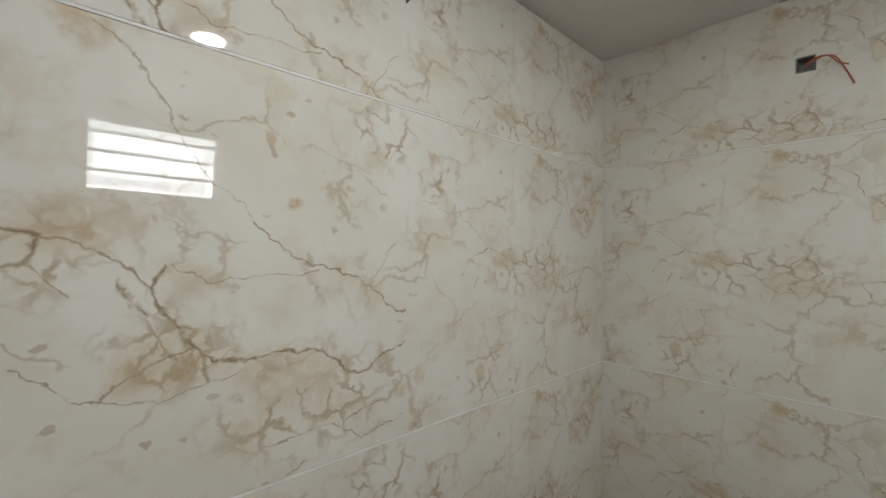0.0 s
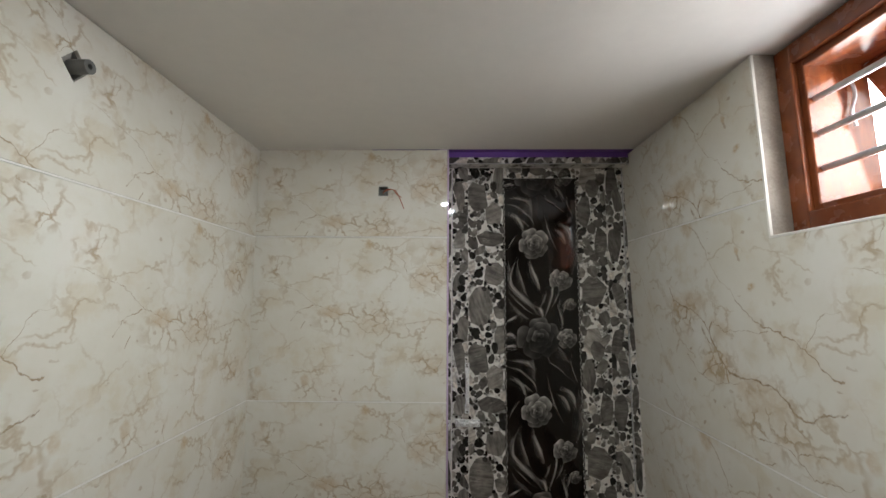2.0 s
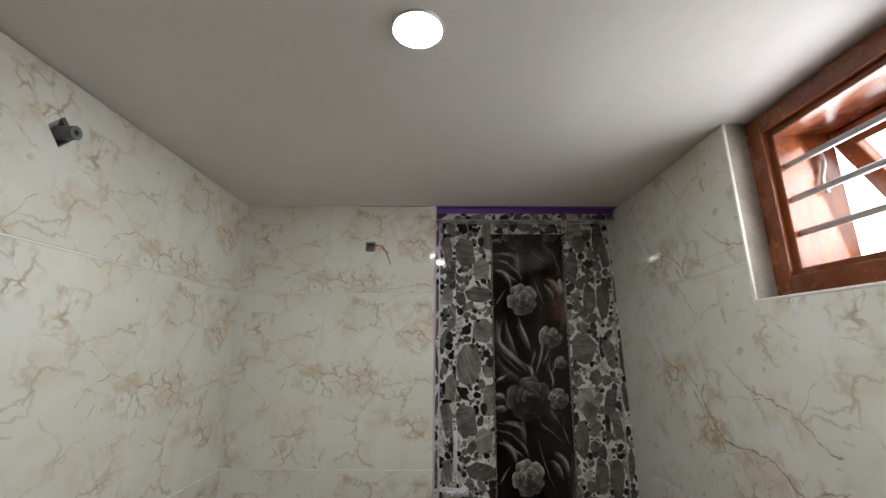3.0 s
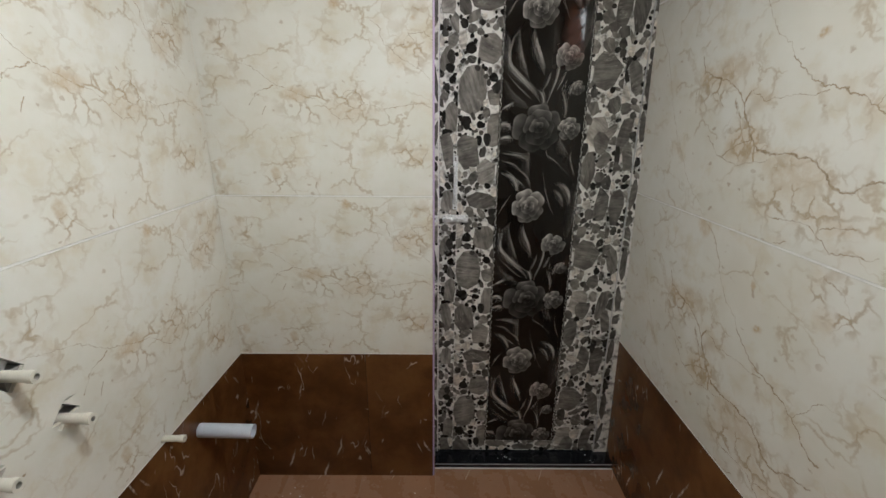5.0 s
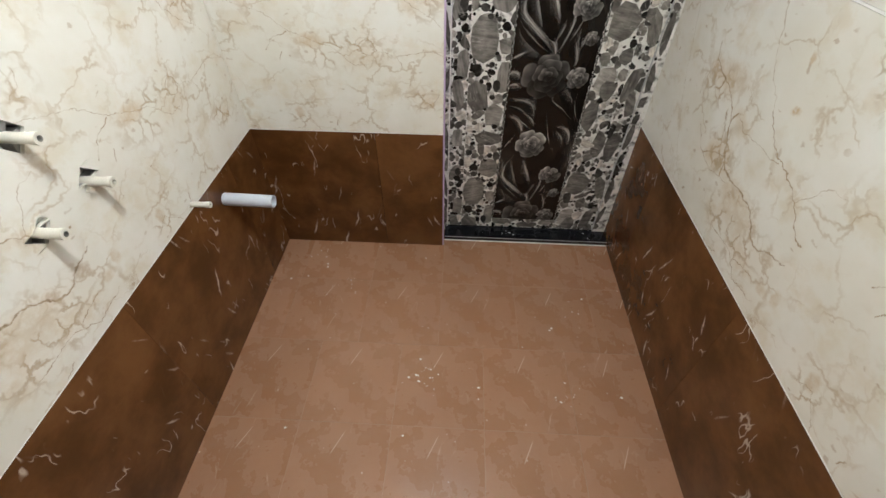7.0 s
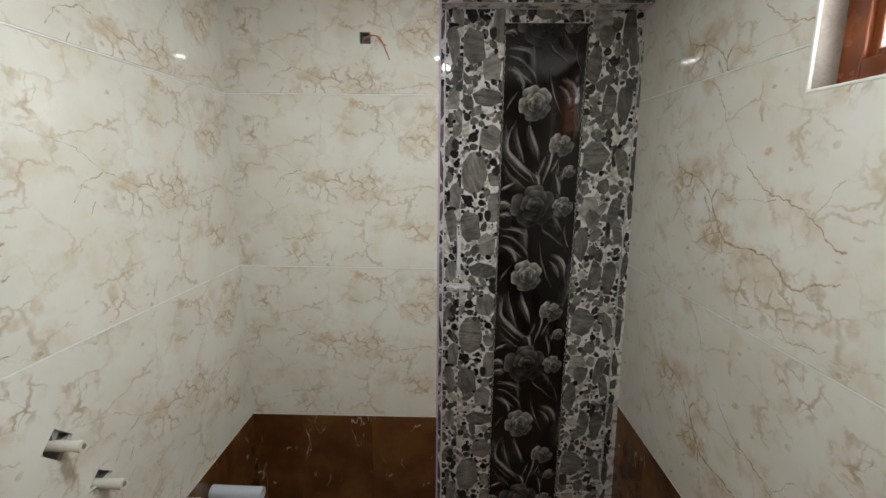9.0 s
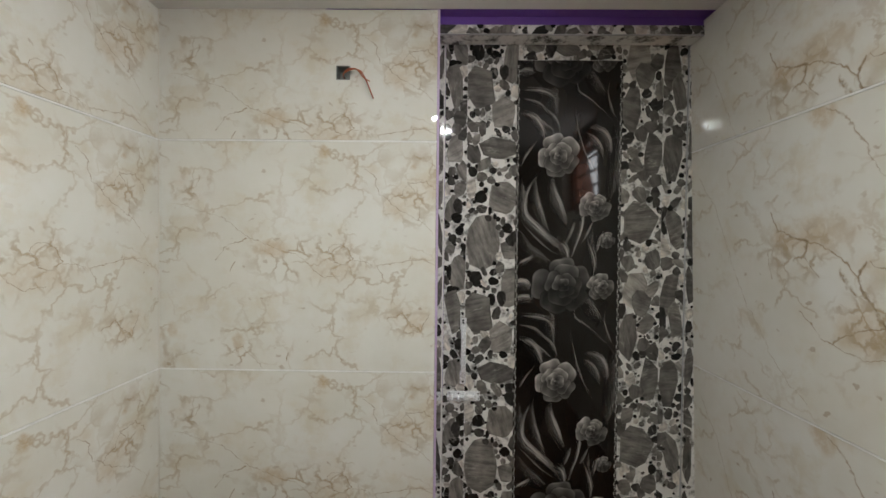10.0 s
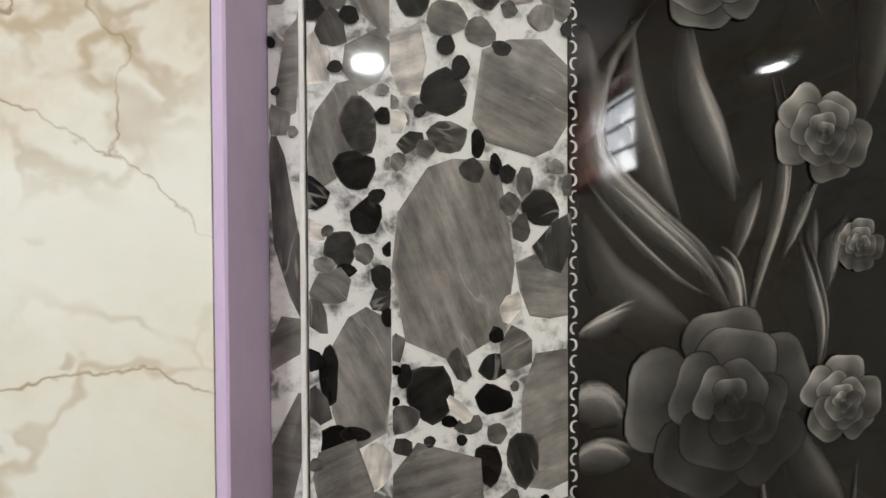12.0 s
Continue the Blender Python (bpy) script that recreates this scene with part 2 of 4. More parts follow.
    bstain = m.math("MULTIPLY", stain, m.range(m.noise(p, 60.0, 4.0, 0.65), 0.3, 0.6, 0.35, 1.0))
    base = m.mix(m.math("MULTIPLY", bstain, 0.85), base, (0.55, 0.405, 0.235))
    halo = m.range(deep, 0.0, 0.025, 0.18, 0.0)
    base = m.mix(m.math("MULTIPLY", halo, m.range(patch, 0.38, 0.6)), base, (0.62, 0.49, 0.345))
    body = m.math("MULTIPLY", m.range(fine, 0.3, 1.4, 0.80, 0.0), breakup)
    base = m.mix(body, base, (0.40, 0.30, 0.185))
    core = m.math("MULTIPLY", m.range(fine, 0.0, 0.8, 0.62, 0.0), m.range(speck, 0.42, 0.55, 0.15, 1.0))
    base = m.mix(core, base, (0.22, 0.145, 0.08))
    pale = m.range(m.noise(q, 5.3, 3.0), 0.60, 0.70, 0.0, 0.45)
    base = m.mix(pale, base, (0.83, 0.82, 0.78))
    m.set("Base Color", base)
    m.set("Roughness", m.range(m.noise(p, 7.0, 4.0), 0.3, 0.7, 0.014, 0.03))
    m.bump(m.noise(p, 4.0, 2.0), 0.02, 0.004)
    return m.m


def brown_marble(name, floor=False):
    m = Mat(name, 0.21 if not floor else 0.33, 0.0, 0.42)
    p = m.coords()
    shift = m.vec("ADD", p, m.vec("SCALE", (1.0, 1.0, 1.0), scale=m.math("MULTIPLY", m.random(), 37.0)))
    wob = m.vec("SUBTRACT", m.noise(shift, 7.0, 3.0, 0.6, "Color"), (0.5, 0.5, 0.5))
    q = m.vec("MULTIPLY_ADD", wob, (0.045, 0.045, 0.0), shift)
    if floor:
        c = m.mix(m.range(m.noise(shift, 5.0, 5.0, 0.6), 0.3, 0.7), (0.36, 0.184, 0.103), (0.40, 0.210, 0.120))
        c = m.mix(m.math("MULTIPLY", m.random(), 0.55), c, (0.30, 0.150, 0.078))
    else:
        c = m.mix(m.range(m.noise(q, 6.0, 5.0, 0.6), 0.3, 0.72), (0.080, 0.030, 0.009), (0.165, 0.070, 0.024))
    # short white calcite threads along two slants
    for turn_by, long, gate_at, amount, off in ((0.30, 3.0, 0.62, 0.85, 0.0), (-0.45, 4.5, 0.70, 0.7, 5.3)):
        rot = m.t.nodes.new("ShaderNodeVectorRotate")
        rot.rotation_type = "Z_AXIS"
        rot.inputs["Angle"].default_value = turn_by
        socket(m.vec("ADD", q, (off, off * 0.7, 0.0)), m.t, rot.inputs["Vector"])
        st = m.vec("MULTIPLY", rot.outputs[0], (34.0, long, 0.0))
        near = m.voronoi(st, 1.0)
        chosen = m.range(m.vec("DOT_PRODUCT", m.voronoi(st, 1.0, "F1", "Color"), (1.0, 0.0, 0.0)), gate_at if not floor else gate_at + 0.16, gate_at + 0.17)
        stroke1 = m.math("MULTIPLY", m.range(near, 0.05, 0.19 if not floor else 0.13, 1.0, 0.0), chosen)
        stroke1 = m.math("MULTIPLY", stroke1, m.range(m.noise(shift, 60.0, 2.0), 0.35, 0.55, 0.3, 1.0))
        c = m.mix(m.math("MULTIPLY", stroke1, amount if not floor else amount * 0.45), c, (0.66, 0.54, 0.44))
    r = m.vec("MULTIPLY", q, (1.25, 0.5, 1.0))
    thread2 = m.math("ABSOLUTE", m.math("SUBTRACT", m.noise(m.vec("ADD", r, (3.1, 5.7, 0)), 15.0, 2.0, 0.5), 0.5))
    line2 = m.math("MULTIPLY", m.range(thread2, 0.0, 0.016, 1.0, 0.0), m.range(m.noise(shift, 9.0, 2.0), 0.57, 0.64))
    c = m.mix(m.math("MULTIPLY", line2, 0.72 if not floor else 0.18), c, (0.62, 0.50, 0.40))
    if floor:
        along = m.vec("DOT_PRODUCT", p, (0.42, 0.907, 0.0))
        across = m.math("ABSOLUTE", m.math("SUBTRACT", m.vec("DOT_PRODUCT", p, (0.907, -0.42, 0.0)), 0.0245))
        stroke = m.math("MULTIPLY", m.range(across, 0.0006, 0.0022, 1.0, 0.0), m.math("MULTIPLY", m.range(along, 0.235, 0.25), m.range(along, 0.30, 0.325, 1.0, 0.0)))
        c = m.mix(m.math("MULTIPLY", stroke, 0.75), c, (0.66, 0.52, 0.42))
        # building dust and a few paint specks
        dust = m.range(m.noise(m.coords("Generated"), 3.0, 6.0, 0.7), 0.36, 0.78, 0.0, 0.2)
        c = m.mix(dust, c, (0.42, 0.30, 0.24))
        spots = m.voronoi(m.vec("ADD", p, m.vec("SCALE", (1, 1, 1), scale=m.math("MULTIPLY", m.random(), 9.0))), 17.0)
        c = m.mix(m.range(spots, 0.035, 0.06, 0.75, 0.0), c, (0.62, 0.52, 0.44))
        m.set("Roughness", m.range(m.noise(p, 9.0, 5.0, 0.6), 0.3, 0.7, 0.21, 0.36))
    m.set("Base Color", c)
    return m.m


M_MARBLE = marble()
M_BROWN = brown_marble("brown_dado_tile")
M_FLOOR = brown_marble("brown_floor_tile", True)
M_GROUT = paint("white_grout", (0.88, 0.87, 0.84), 0.7, 0.08, 20.0)
M_GROUT_BROWN = paint("brown_grout", (0.41, 0.26, 0.175), 0.8, 0.1, 20.0)
M_CORNER = paint("cream_joint", (0.72, 0.68, 0.60), 0.5, 0.06, 20.0)
M_CEMENT = paint("grey_cement", (0.32, 0.31, 0.29), 0.9, 0.22, 16.0, 0.8)
M_REVEAL = paint("beige_cement_reveal", (0.46, 0.42, 0.36), 0.85, 0.16, 14.0, 0.5)
M_CEILING = paint("white_ceiling_paint", (0.80, 0.785, 0.755), 0.6, 0.03, 2.0, 0.12)
M_PURPLE = paint("purple_wall_paint", (0.20, 0.095, 0.42), 0.5, 0.06, 3.0)
M_LILAC = paint("lilac_gloss_paint", (0.60, 0.47, 0.66), 0.42, 0.006, 3.0, 0.0)
M_HALLFLOOR = paint("grey_pink_hall_floor", (0.40, 0.30, 0.36), 0.35, 0.1, 5.0)


def wood():
    m = Mat("polished_red_brown_wood", 0.22)
    p = m.coords()
    g = m.noise(m.vec("MULTIPLY", p, (9.0, 9.0, 60.0)), 1.0, 4.0, 0.6)
    c = m.mix(m.range(g, 0.3, 0.7), (0.125, 0.032, 0.011), (0.24, 0.068, 0.022))
    m.set("Base Color", c)
    m.set("Roughness", m.range(m.noise(p, 20.0, 3.0), 0.3, 0.7, 0.18, 0.3))
    return m.m


M_WOOD = wood()
M_STEEL = paint("grey_painted_steel", (0.55, 0.55, 0.57), 0.38, 0.1, 12.0, 0.1, 0.5, 0.6)
M_WHITE_EDGE = paint("white_edge_trim", (0.84, 0.82, 0.77), 0.45, 0.05, 12.0)
M_GRANITE = paint("black_polished_granite", (0.010, 0.011, 0.015), 0.08, 0.2, 60.0, 0.0, 0.5)
M_OUT = paint("outer_plaster", (0.66, 0.62, 0.56), 0.8, 0.1, 4.0)

# ---- building helpers ----
def part(name, bm, material, parent=None, label=""):
    me = bpy.data.meshes.new(name)
    bmesh.ops.recalc_face_normals(bm, faces=bm.faces)
    bm.to_mesh(me)
    bm.free()
    me.materials.append(material)
    ob = new(name, me)
    if parent is not None:
        ob.parent = parent
    if label:
        ob["label"] = label
    return ob


def shade(ob, angle=40):
    for f in ob.data.polygons:
        f.use_smooth = True
    ob.data.set_sharp_from_angle(angle=radians(angle))
    return ob


def empty(name, m=None):
    ob = new(name)
    ob.empty_display_size = 0.05
    if m is not None:
        ob.matrix_world = m
    return ob


def add_box(bm, x0, x1, y0, y1, z0, z1, bevel=0.0, seg=2):
    m = Matrix.Translation(((x0 + x1) / 2, (y0 + y1) / 2, (z0 + z1) / 2)) @ Matrix.Diagonal((x1 - x0, y1 - y0, z1 - z0, 1))
    vs = bmesh.ops.create_cube(bm, size=1.0, matrix=m)["verts"]
    if bevel:
        edges = {e for v in vs for e in v.link_edges}
        bmesh.ops.bevel(bm, geom=list(edges), offset=bevel, segments=seg, profile=0.5, affect="EDGES")
    return bm


def box(*a, **k):
    return add_box(bmesh.new(), *a, **k)


def add_tube(bm, a, b, r, seg=20, inner=0.0, cap=True):
    """A round bar or pipe from a to b; inner: the bore's radius."""
    a, b = Vector(a), Vector(b)
    q = (b - a).to_track_quat("Z", "Y").to_matrix()
    rings = []
    steps = [(a, r), (b, r)] + ([(b, inner), (a, inner)] if inner else [])
    for c, rad in steps:
        rings.append([bm.verts.new(c + q @ Vector((rad * math.cos(2 * math.pi * i / seg), rad * math.sin(2 * math.pi * i / seg), 0))) for i in range(seg)])
    loops = list(zip(rings, rings[1:] + ([rings[0]] if inner else [])))
    if not inner:
        loops = [(rings[0], rings[1])]
    for p, s in loops:
        for i in range(seg):
            bm.faces.new((p[i], p[(i + 1) % seg], s[(i + 1) % seg], s[i]))
    if cap and not inner:
        bm.faces.new(rings[0][::-1])
        bm.faces.new(rings[1])
    return bm


def add_sweep(bm, pts, r, seg=10, taper=None):
    """A bent round bar along the points."""
    pts = [Vector(p) for p in pts]
    rings = []
    for i, p in enumerate(pts):
        d = (pts[min(i + 1, len(pts) - 1)] - pts[max(i - 1, 0)]).normalized()
        side = d.cross(Vector((0.13, 0.31, 0.94))).normalized()
        up = side.cross(d)
        rad = r * (taper(i / (len(pts) - 1)) if taper else 1.0)
        rings.append([bm.verts.new(p + rad * (math.cos(2 * math.pi * k / seg) * side + math.sin(2 * math.pi * k / seg) * up)) for k in range(seg)])
    for p, s in zip(rings, rings[1:]):
        for k in range(seg):
            bm.faces.new((p[k], p[(k + 1) % seg], s[(k + 1) % seg], s[k]))
    bm.faces.new(rings[0][::-1])
    bm.faces.new(rings[-1])
    return bm


def slab(u0, u1, v0, v1, w0, w1, rects=(), diamonds=(), chamfer=0.0):
    """A flat slab in u, v with its face at w1, cut through by rectangles (u0, u1, v0, v1) and by diamonds (u, v, half width, half height)."""
    cut = [r for r in rects if r[0] < u1 and r[1] > u0 and r[2] < v1 and r[3] > v0]
    dia = [d for d in diamonds if u0 < d[0] < u1 and v0 < d[1] < v1]
    us, vs = {u0, u1}, {v0, v1}
    for a, b, c, d in cut:
        us |= {x for x in (a, b) if u0 < x < u1}
        vs |= {x for x in (c, d) if v0 < x < v1}
    for cu, cv, hu, hv in dia:
        us |= {cu - hu, cu, cu + hu}
        vs |= {cv - hv, cv, cv + hv}
    us, vs = sorted(us), sorted(vs)
    polys = []
    for a, b in zip(us, us[1:]):
        for c, d in zip(vs, vs[1:]):
            mu, mv = (a + b) / 2, (c + d) / 2
            if any(r[0] < mu < r[1] and r[2] < mv < r[3] for r in cut):
                continue
            hole = next((h for h in dia if abs(mu - h[0]) < h[2] and abs(mv - h[1]) < h[3]), None)
            if hole:
                corner = [(a if mu < hole[0] else b, c if mv < hole[1] else d)]
                others = [(x, y) for x in (a, b) for y in (c, d) if (x, y) != corner[0] and (x, y) != (hole[0], hole[1])]
                polys.append(corner + others)
            else:
                polys.append([(a, c), (b, c), (b, d), (a, d)])
    bm = bmesh.new()
    top, low, count = {}, {}, {}
    for poly in polys:
        area = sum(p[0] * q[1] - q[0] * p[1] for p, q in zip(poly, poly[1:] + poly[:1]))
        poly = poly if area > 0 else poly[::-1]
        for p in poly:
            if p not in top:
                ins = [p[0], p[1]]
                if chamfer:
                    ins[0] += chamfer if p[0] == u0 else -chamfer if p[0] == u1 else 0
                    ins[1] += chamfer if p[1] == v0 else -chamfer if p[1] == v1 else 0
                top[p] = bm.verts.new((ins[0], ins[1], w1))
                low[p] = bm.verts.new((p[0], p[1], w0))
        bm.faces.new([top[p] for p in poly])
        bm.faces.new([low[p] for p in poly[::-1]])
        for p, q in zip(poly, poly[1:] + poly[:1]):
            count[(p, q)] = 1
    for p, q in list(count):
        if (q, p) not in count:
            bm.faces.new((top[p], low[p], low[q], top[q]))
    return bm


def basis(origin, u, v, w):
    m = Matrix.Identity(4)
    for i, axis in enumerate((u, v, w)):
        m.col[i][:3] = Vector(axis).normalized()
    m.translation = Vector(origin)
    return m


# ---- the room's plan ----
CEIL = 2.138
# unseen rear wall's assumed depth, far enough to darken what the door reflects
BACK = -3.0
LEAN = 0.029
OPEN_X, RIGHT_X = 0.731, 1.492
DOOR_Y = 0.11
DADO = 0.6
FLOOR_Z = 0.02
WIN = (0.62, 1.22, 1.711, 2.1395)
LEFT = basis((0, 0, 0), (0, 1, 0), (0, 0, 1), (1, 0, 0))
FRONT = basis((0, 0, 0), (1, 0, 0), (0, 0, 1), (0, -1, 0))
RIGHT = basis((RIGHT_X, 0, 0), (0, -1, 0), (-LEAN, 0, 1), (-1, 0, -LEAN))
REAR = basis((0, BACK, 0), (-1, 0, 0), (0, 0, 1), (0, 1, 0))

HOLES_LEFT = [(-0.757, 1.021, 0.034, 0.036), (-0.681, 0.872, 0.034, 0.036), (-0.837, 0.868, 0.034, 0.036),
              (-0.786, 2.026, 0.030, 0.034), (-0.450, 0.612, 0.016, 0.0115)]
RECT_FRONT = [(0.463, 0.499, 1.957, 1.994)]
TILE, DEEP, BED, GAP = 1.8, -0.008, -0.034, 0.0020

made_walls = {}


def wall(name, m, u0, u1, rects=(), diamonds=(), label="", thick=0.2):
    """A masonry wall with its mortar bed, at the pose m."""
    root = part(name, slab(u0, u1, -0.15, CEIL + 0.15, -thick, BED, rects), M_OUT)
    root.matrix_world = m
    tagged(root, label, "wall", kind="structure")
    part("mortar_bed", slab(u0, u1, 0.0, CEIL, BED + 0.0005, DEEP - 0.0005, rects, diamonds), M_CEMENT, root, "grey cement mortar bed")
    made_walls[name] = (root, m, u0, u1, rects, diamonds)
    return root


left_wall = wall("wall_left", LEFT, BACK - 0.03, 0.03, (), HOLES_LEFT, "bathroom wall clad in glossy cream marble-look tiles over a brown dado")
front_wall = wall("wall_front", FRONT, -0.03, 0.695, RECT_FRONT, (), "short tiled wall beside the door, cream above brown")
right_wall = wall("wall_right", RIGHT, -0.2, -BACK + 0.03, (WIN,), (), "tiled bathroom wall with a small high window")
rear_wall = wall("wall_rear", REAR, -RIGHT_X - 0.05, 0.05, (), (), "unseen tiled wall closing the room, set back to darken the door's reflections")


def clad(name, ud_of_u, brown_joints, side=0.0):
    """Lay the cream tiles and the brown dado on a wall; ud_of_u: the print's offset along the wall."""
    root, m, u0, u1, rects, diamonds = made_walls[name]
    u0, u1 = u0 + 0.03, u1 - 0.03 if name != "wall_front" else OPEN_X - 0.006
    rows = [(DADO, 1.2, 0.0), (1.2, 1.8, 0.0), (1.8, CEIL, 0.262)]
    k0 = math.floor((u0 + ud_of_u) / TILE)
    k1 = math.floor((u1 + ud_of_u - 1e-6) / TILE)
    for v0, v1, cut in rows:
        for k in range(k0, k1 + 1):
            o = k * TILE - ud_of_u
            a, b = max(u0, o), min(u1, o + TILE)
            if b - a < 0.004:
                continue
            ov = v0 - cut
            shift = lambda rs: [(r[0] - o, r[1] - o, r[2] - ov, r[3] - ov) for r in rs]
            ds = [(d[0] - o, d[1] - ov, d[2], d[3]) for d in diamonds]
            lo = GAP if v0 > DADO else 0.001
            bm = slab(a - o + (GAP if a > u0 else 0.0), b - o - (GAP if b < u1 else 0.0), cut + lo, v1 - ov - (GAP if v1 < CEIL else 0.0), DEEP, 0.0, shift(rects), ds, 0.0008)
            t = part("tile", bm, M_MARBLE, root)
            t.matrix_local = Matrix.Translation((o, ov, 0))
    for v in (1.2, 1.8):
        cuts = [r for r in rects if r[2] < v < r[3]]
        spans = [(u0, cuts[0][0]), (cuts[0][1], u1)] if cuts else [(u0, u1)]
        bm = bmesh.new()
        for a, b in spans:
            add_box(bm, a, b, v - GAP, v + GAP, DEEP, 0.0004)
        part("grout_line", bm, M_GROUT, root, "white grout joint")
    part("grout_line", box(u0, u1, DADO - 0.0012, DADO + 0.001, DEEP, 0.0006), M_GROUT, root, "white grout joint")
    edges = [u0] + [j for j in brown_joints if u0 < j < u1] + [u1]
    for a, b in zip(edges, edges[1:]):
        bm = slab(0.0003, b - a - 0.0003, FLOOR_Z - 0.005, DADO - 0.0012, DEEP, 0.001, (), [(d[0] - a, d[1], d[2], d[3]) for d in diamonds if d[1] < DADO], 0.0004)
        t = part("dado_tile", bm, M_BROWN, root, "dark brown marble-look dado tile")
        t.matrix_local = Matrix.Translation((a, 0, 0))
    for u in (u0, u1):
        if u != OPEN_X - 0.006:
            part("corner_joint", box(u - 0.0016, u + 0.0016, DADO, CEIL, DEEP, 0.0016, bevel=0.0008, seg=1), M_CORNER, root, "cream corner joint")


# ceiling, floor and the hall outside
ceiling = tagged(part("ceiling", box(-0.2, 1.65, BACK - 0.2, 0.0, CEIL + 0.0015, CEIL + 0.16), M_CEILING),
                 "smooth white painted flat ceiling", "ceiling", kind="structure")
floor = tagged(part("floor", box(-0.2, 1.7, BACK - 0.2, 0.2, -0.15, FLOOR_Z - 0.0009), M_GROUT_BROWN),
               "dusty reddish-brown bathroom floor tiles", "floor", kind="structure")
lintel = tagged(part("lintel", box(OPEN_X - 0.3, 1.65, 0.0005, 0.2, CEIL + 0.008, CEIL + 0.16), M_PURPLE),
                "purple painted soffit above the door", "lintel", kind="structure")
# the doorway's side, splayed towards the hall
bm = bmesh.new()
outline = [(0.695, 0.0085), (OPEN_X - 0.006, 0.0085), (OPEN_X - 0.006, 0.0), (OPEN_X - 0.0012, 0.0), (OPEN_X, 0.0014), (0.707, 0.2), (0.695, 0.2)]
low, top = ([bm.verts.new((x, y, z)) for x, y in outline] for z in (FLOOR_Z, CEIL + 0.007))
bm.faces.new(low[::-1])
bm.faces.new(top)
for i in range(len(outline)):
    j = (i + 1) % len(outline)
    bm.faces.new((low[i], low[j], top[j], top[i]))
reveal = tagged(part("door_reveal", bm, M_LILAC), "lilac gloss painted side of the doorway", "door reveal", kind="structure")

# ---- the window ----
def window():
    root = tagged(empty("window_1", RIGHT), "small high wooden window, sash open, steel bars", "window", kind="structure")
    u0, u1, v0, v1 = WIN
    # cement sides of the opening and the thin white edge of the tiles
    bm = bmesh.new()
    add_box(bm, u0 - 0.001, u0 + 0.004, v0, v1, -0.2, -0.006)
    add_box(bm, u1 - 0.004, u1 + 0.001, v0, v1, -0.2, -0.006)
    add_box(bm, u0 + 0.004, u1 - 0.004, v0 - 0.001, v0 + 0.004, -0.2, -0.006)
    part("reveal", bm, M_REVEAL, root, "rough beige cement reveal")
    bm = bmesh.new()
    add_box(bm, u0, u0 + 0.006, v0 + 0.006, v1, -0.006, 0.001, 0.0015)
    add_box(bm, u0, u1, v0, v0 + 0.006, -0.006, 0.001, 0.0015)
    part("tile_edge", bm, M_WHITE_EDGE, root, "white cut tile edge")
    f0, f1, g0, g1 = u0 + 0.006, u1 - 0.006, v0 + 0.006, v1 - 0.006
    bm = bmesh.new()
    for inset, w0, w1 in ((0.044, -0.199, -0.050), (0.058, -0.199, -0.064)):
        s = inset
        add_box(bm, f0, f0 + s, g0, g1, w0, w1, 0.003)
        add_box(bm, f1 - s, f1, g0, g1, w0, w1, 0.003)
        add_box(bm, f0 + s - 0.002, f1 - s + 0.002, g1 - s, g1, w0, w1 - 0.0006, 0.003)
        add_box(bm, f0 + s - 0.002, f1 - s + 0.002, g0, g0 + s, w0, w1 - 0.0006, 0.003)
    part("window_frame", bm, M_WOOD, root, "polished red-brown wooden frame")
    for i in range(3):
        z = g0 + 0.056 + (g1 - g0 - 0.112) * (i + 1) / 4
        bm = add_tube(bmesh.new(), (f0 + 0.05, z, -0.082), (f1 - 0.05, z, -0.082), 0.0068, 12)
        shade(part("bar", bm, M_STEEL, root, "round grey steel bar"))
    # top-hung sash, pushed open outwards
    a0, a1 = f0 + 0.052, f1 - 0.052
    length = g1 - g0 - 0.104
    sash = empty("sash")
    sash.parent = root
    sash.matrix_local = Matrix.Translation((0, g1 - 0.064, -0.186)) @ Matrix.Rotation(radians(34), 4, "X")
    bm = bmesh.new()
    add_box(bm, a0, a0 + 0.042, -length, 0, -0.026, 0, 0.003)
    add_box(bm, a1 - 0.042, a1, -length, 0, -0.026, 0, 0.003)
    add_box(bm, a0 + 0.040, a1 - 0.040, -0.042, 0, -0.0255, -0.0005, 0.003)
    add_box(bm, a0 + 0.040, a1 - 0.040, -length, -length + 0.042, -0.0255, -0.0005, 0.003)
    part("sash_frame", bm, M_WOOD, sash, "red-brown wooden sash frame")
    glass = Mat("clear_window_glass", 0.02)
    glass.b.inputs["Transmission Weight"].default_value = 1.0
    glass.b.inputs["IOR"].default_value = 1.45
    pane = part("pane", box(a0 + 0.038, a1 - 0.038, -length + 0.038, -0.038, -0.015, -0.011), glass.m, sash, "clear glass pane")
    pane.visible_shadow = False
    # hook stay hanging at the side of the opening
    pts = [(a0 + 0.016, g1 - 0.10 - 0.011 * i, -0.150 - 0.006 * math.sin(i * 0.7)) for i in range(10)]
    shade(part("hook_stay", add_sweep(bmesh.new(), pts, 0.0035), M_STEEL, root, "steel hook stay"))
    return root


window()

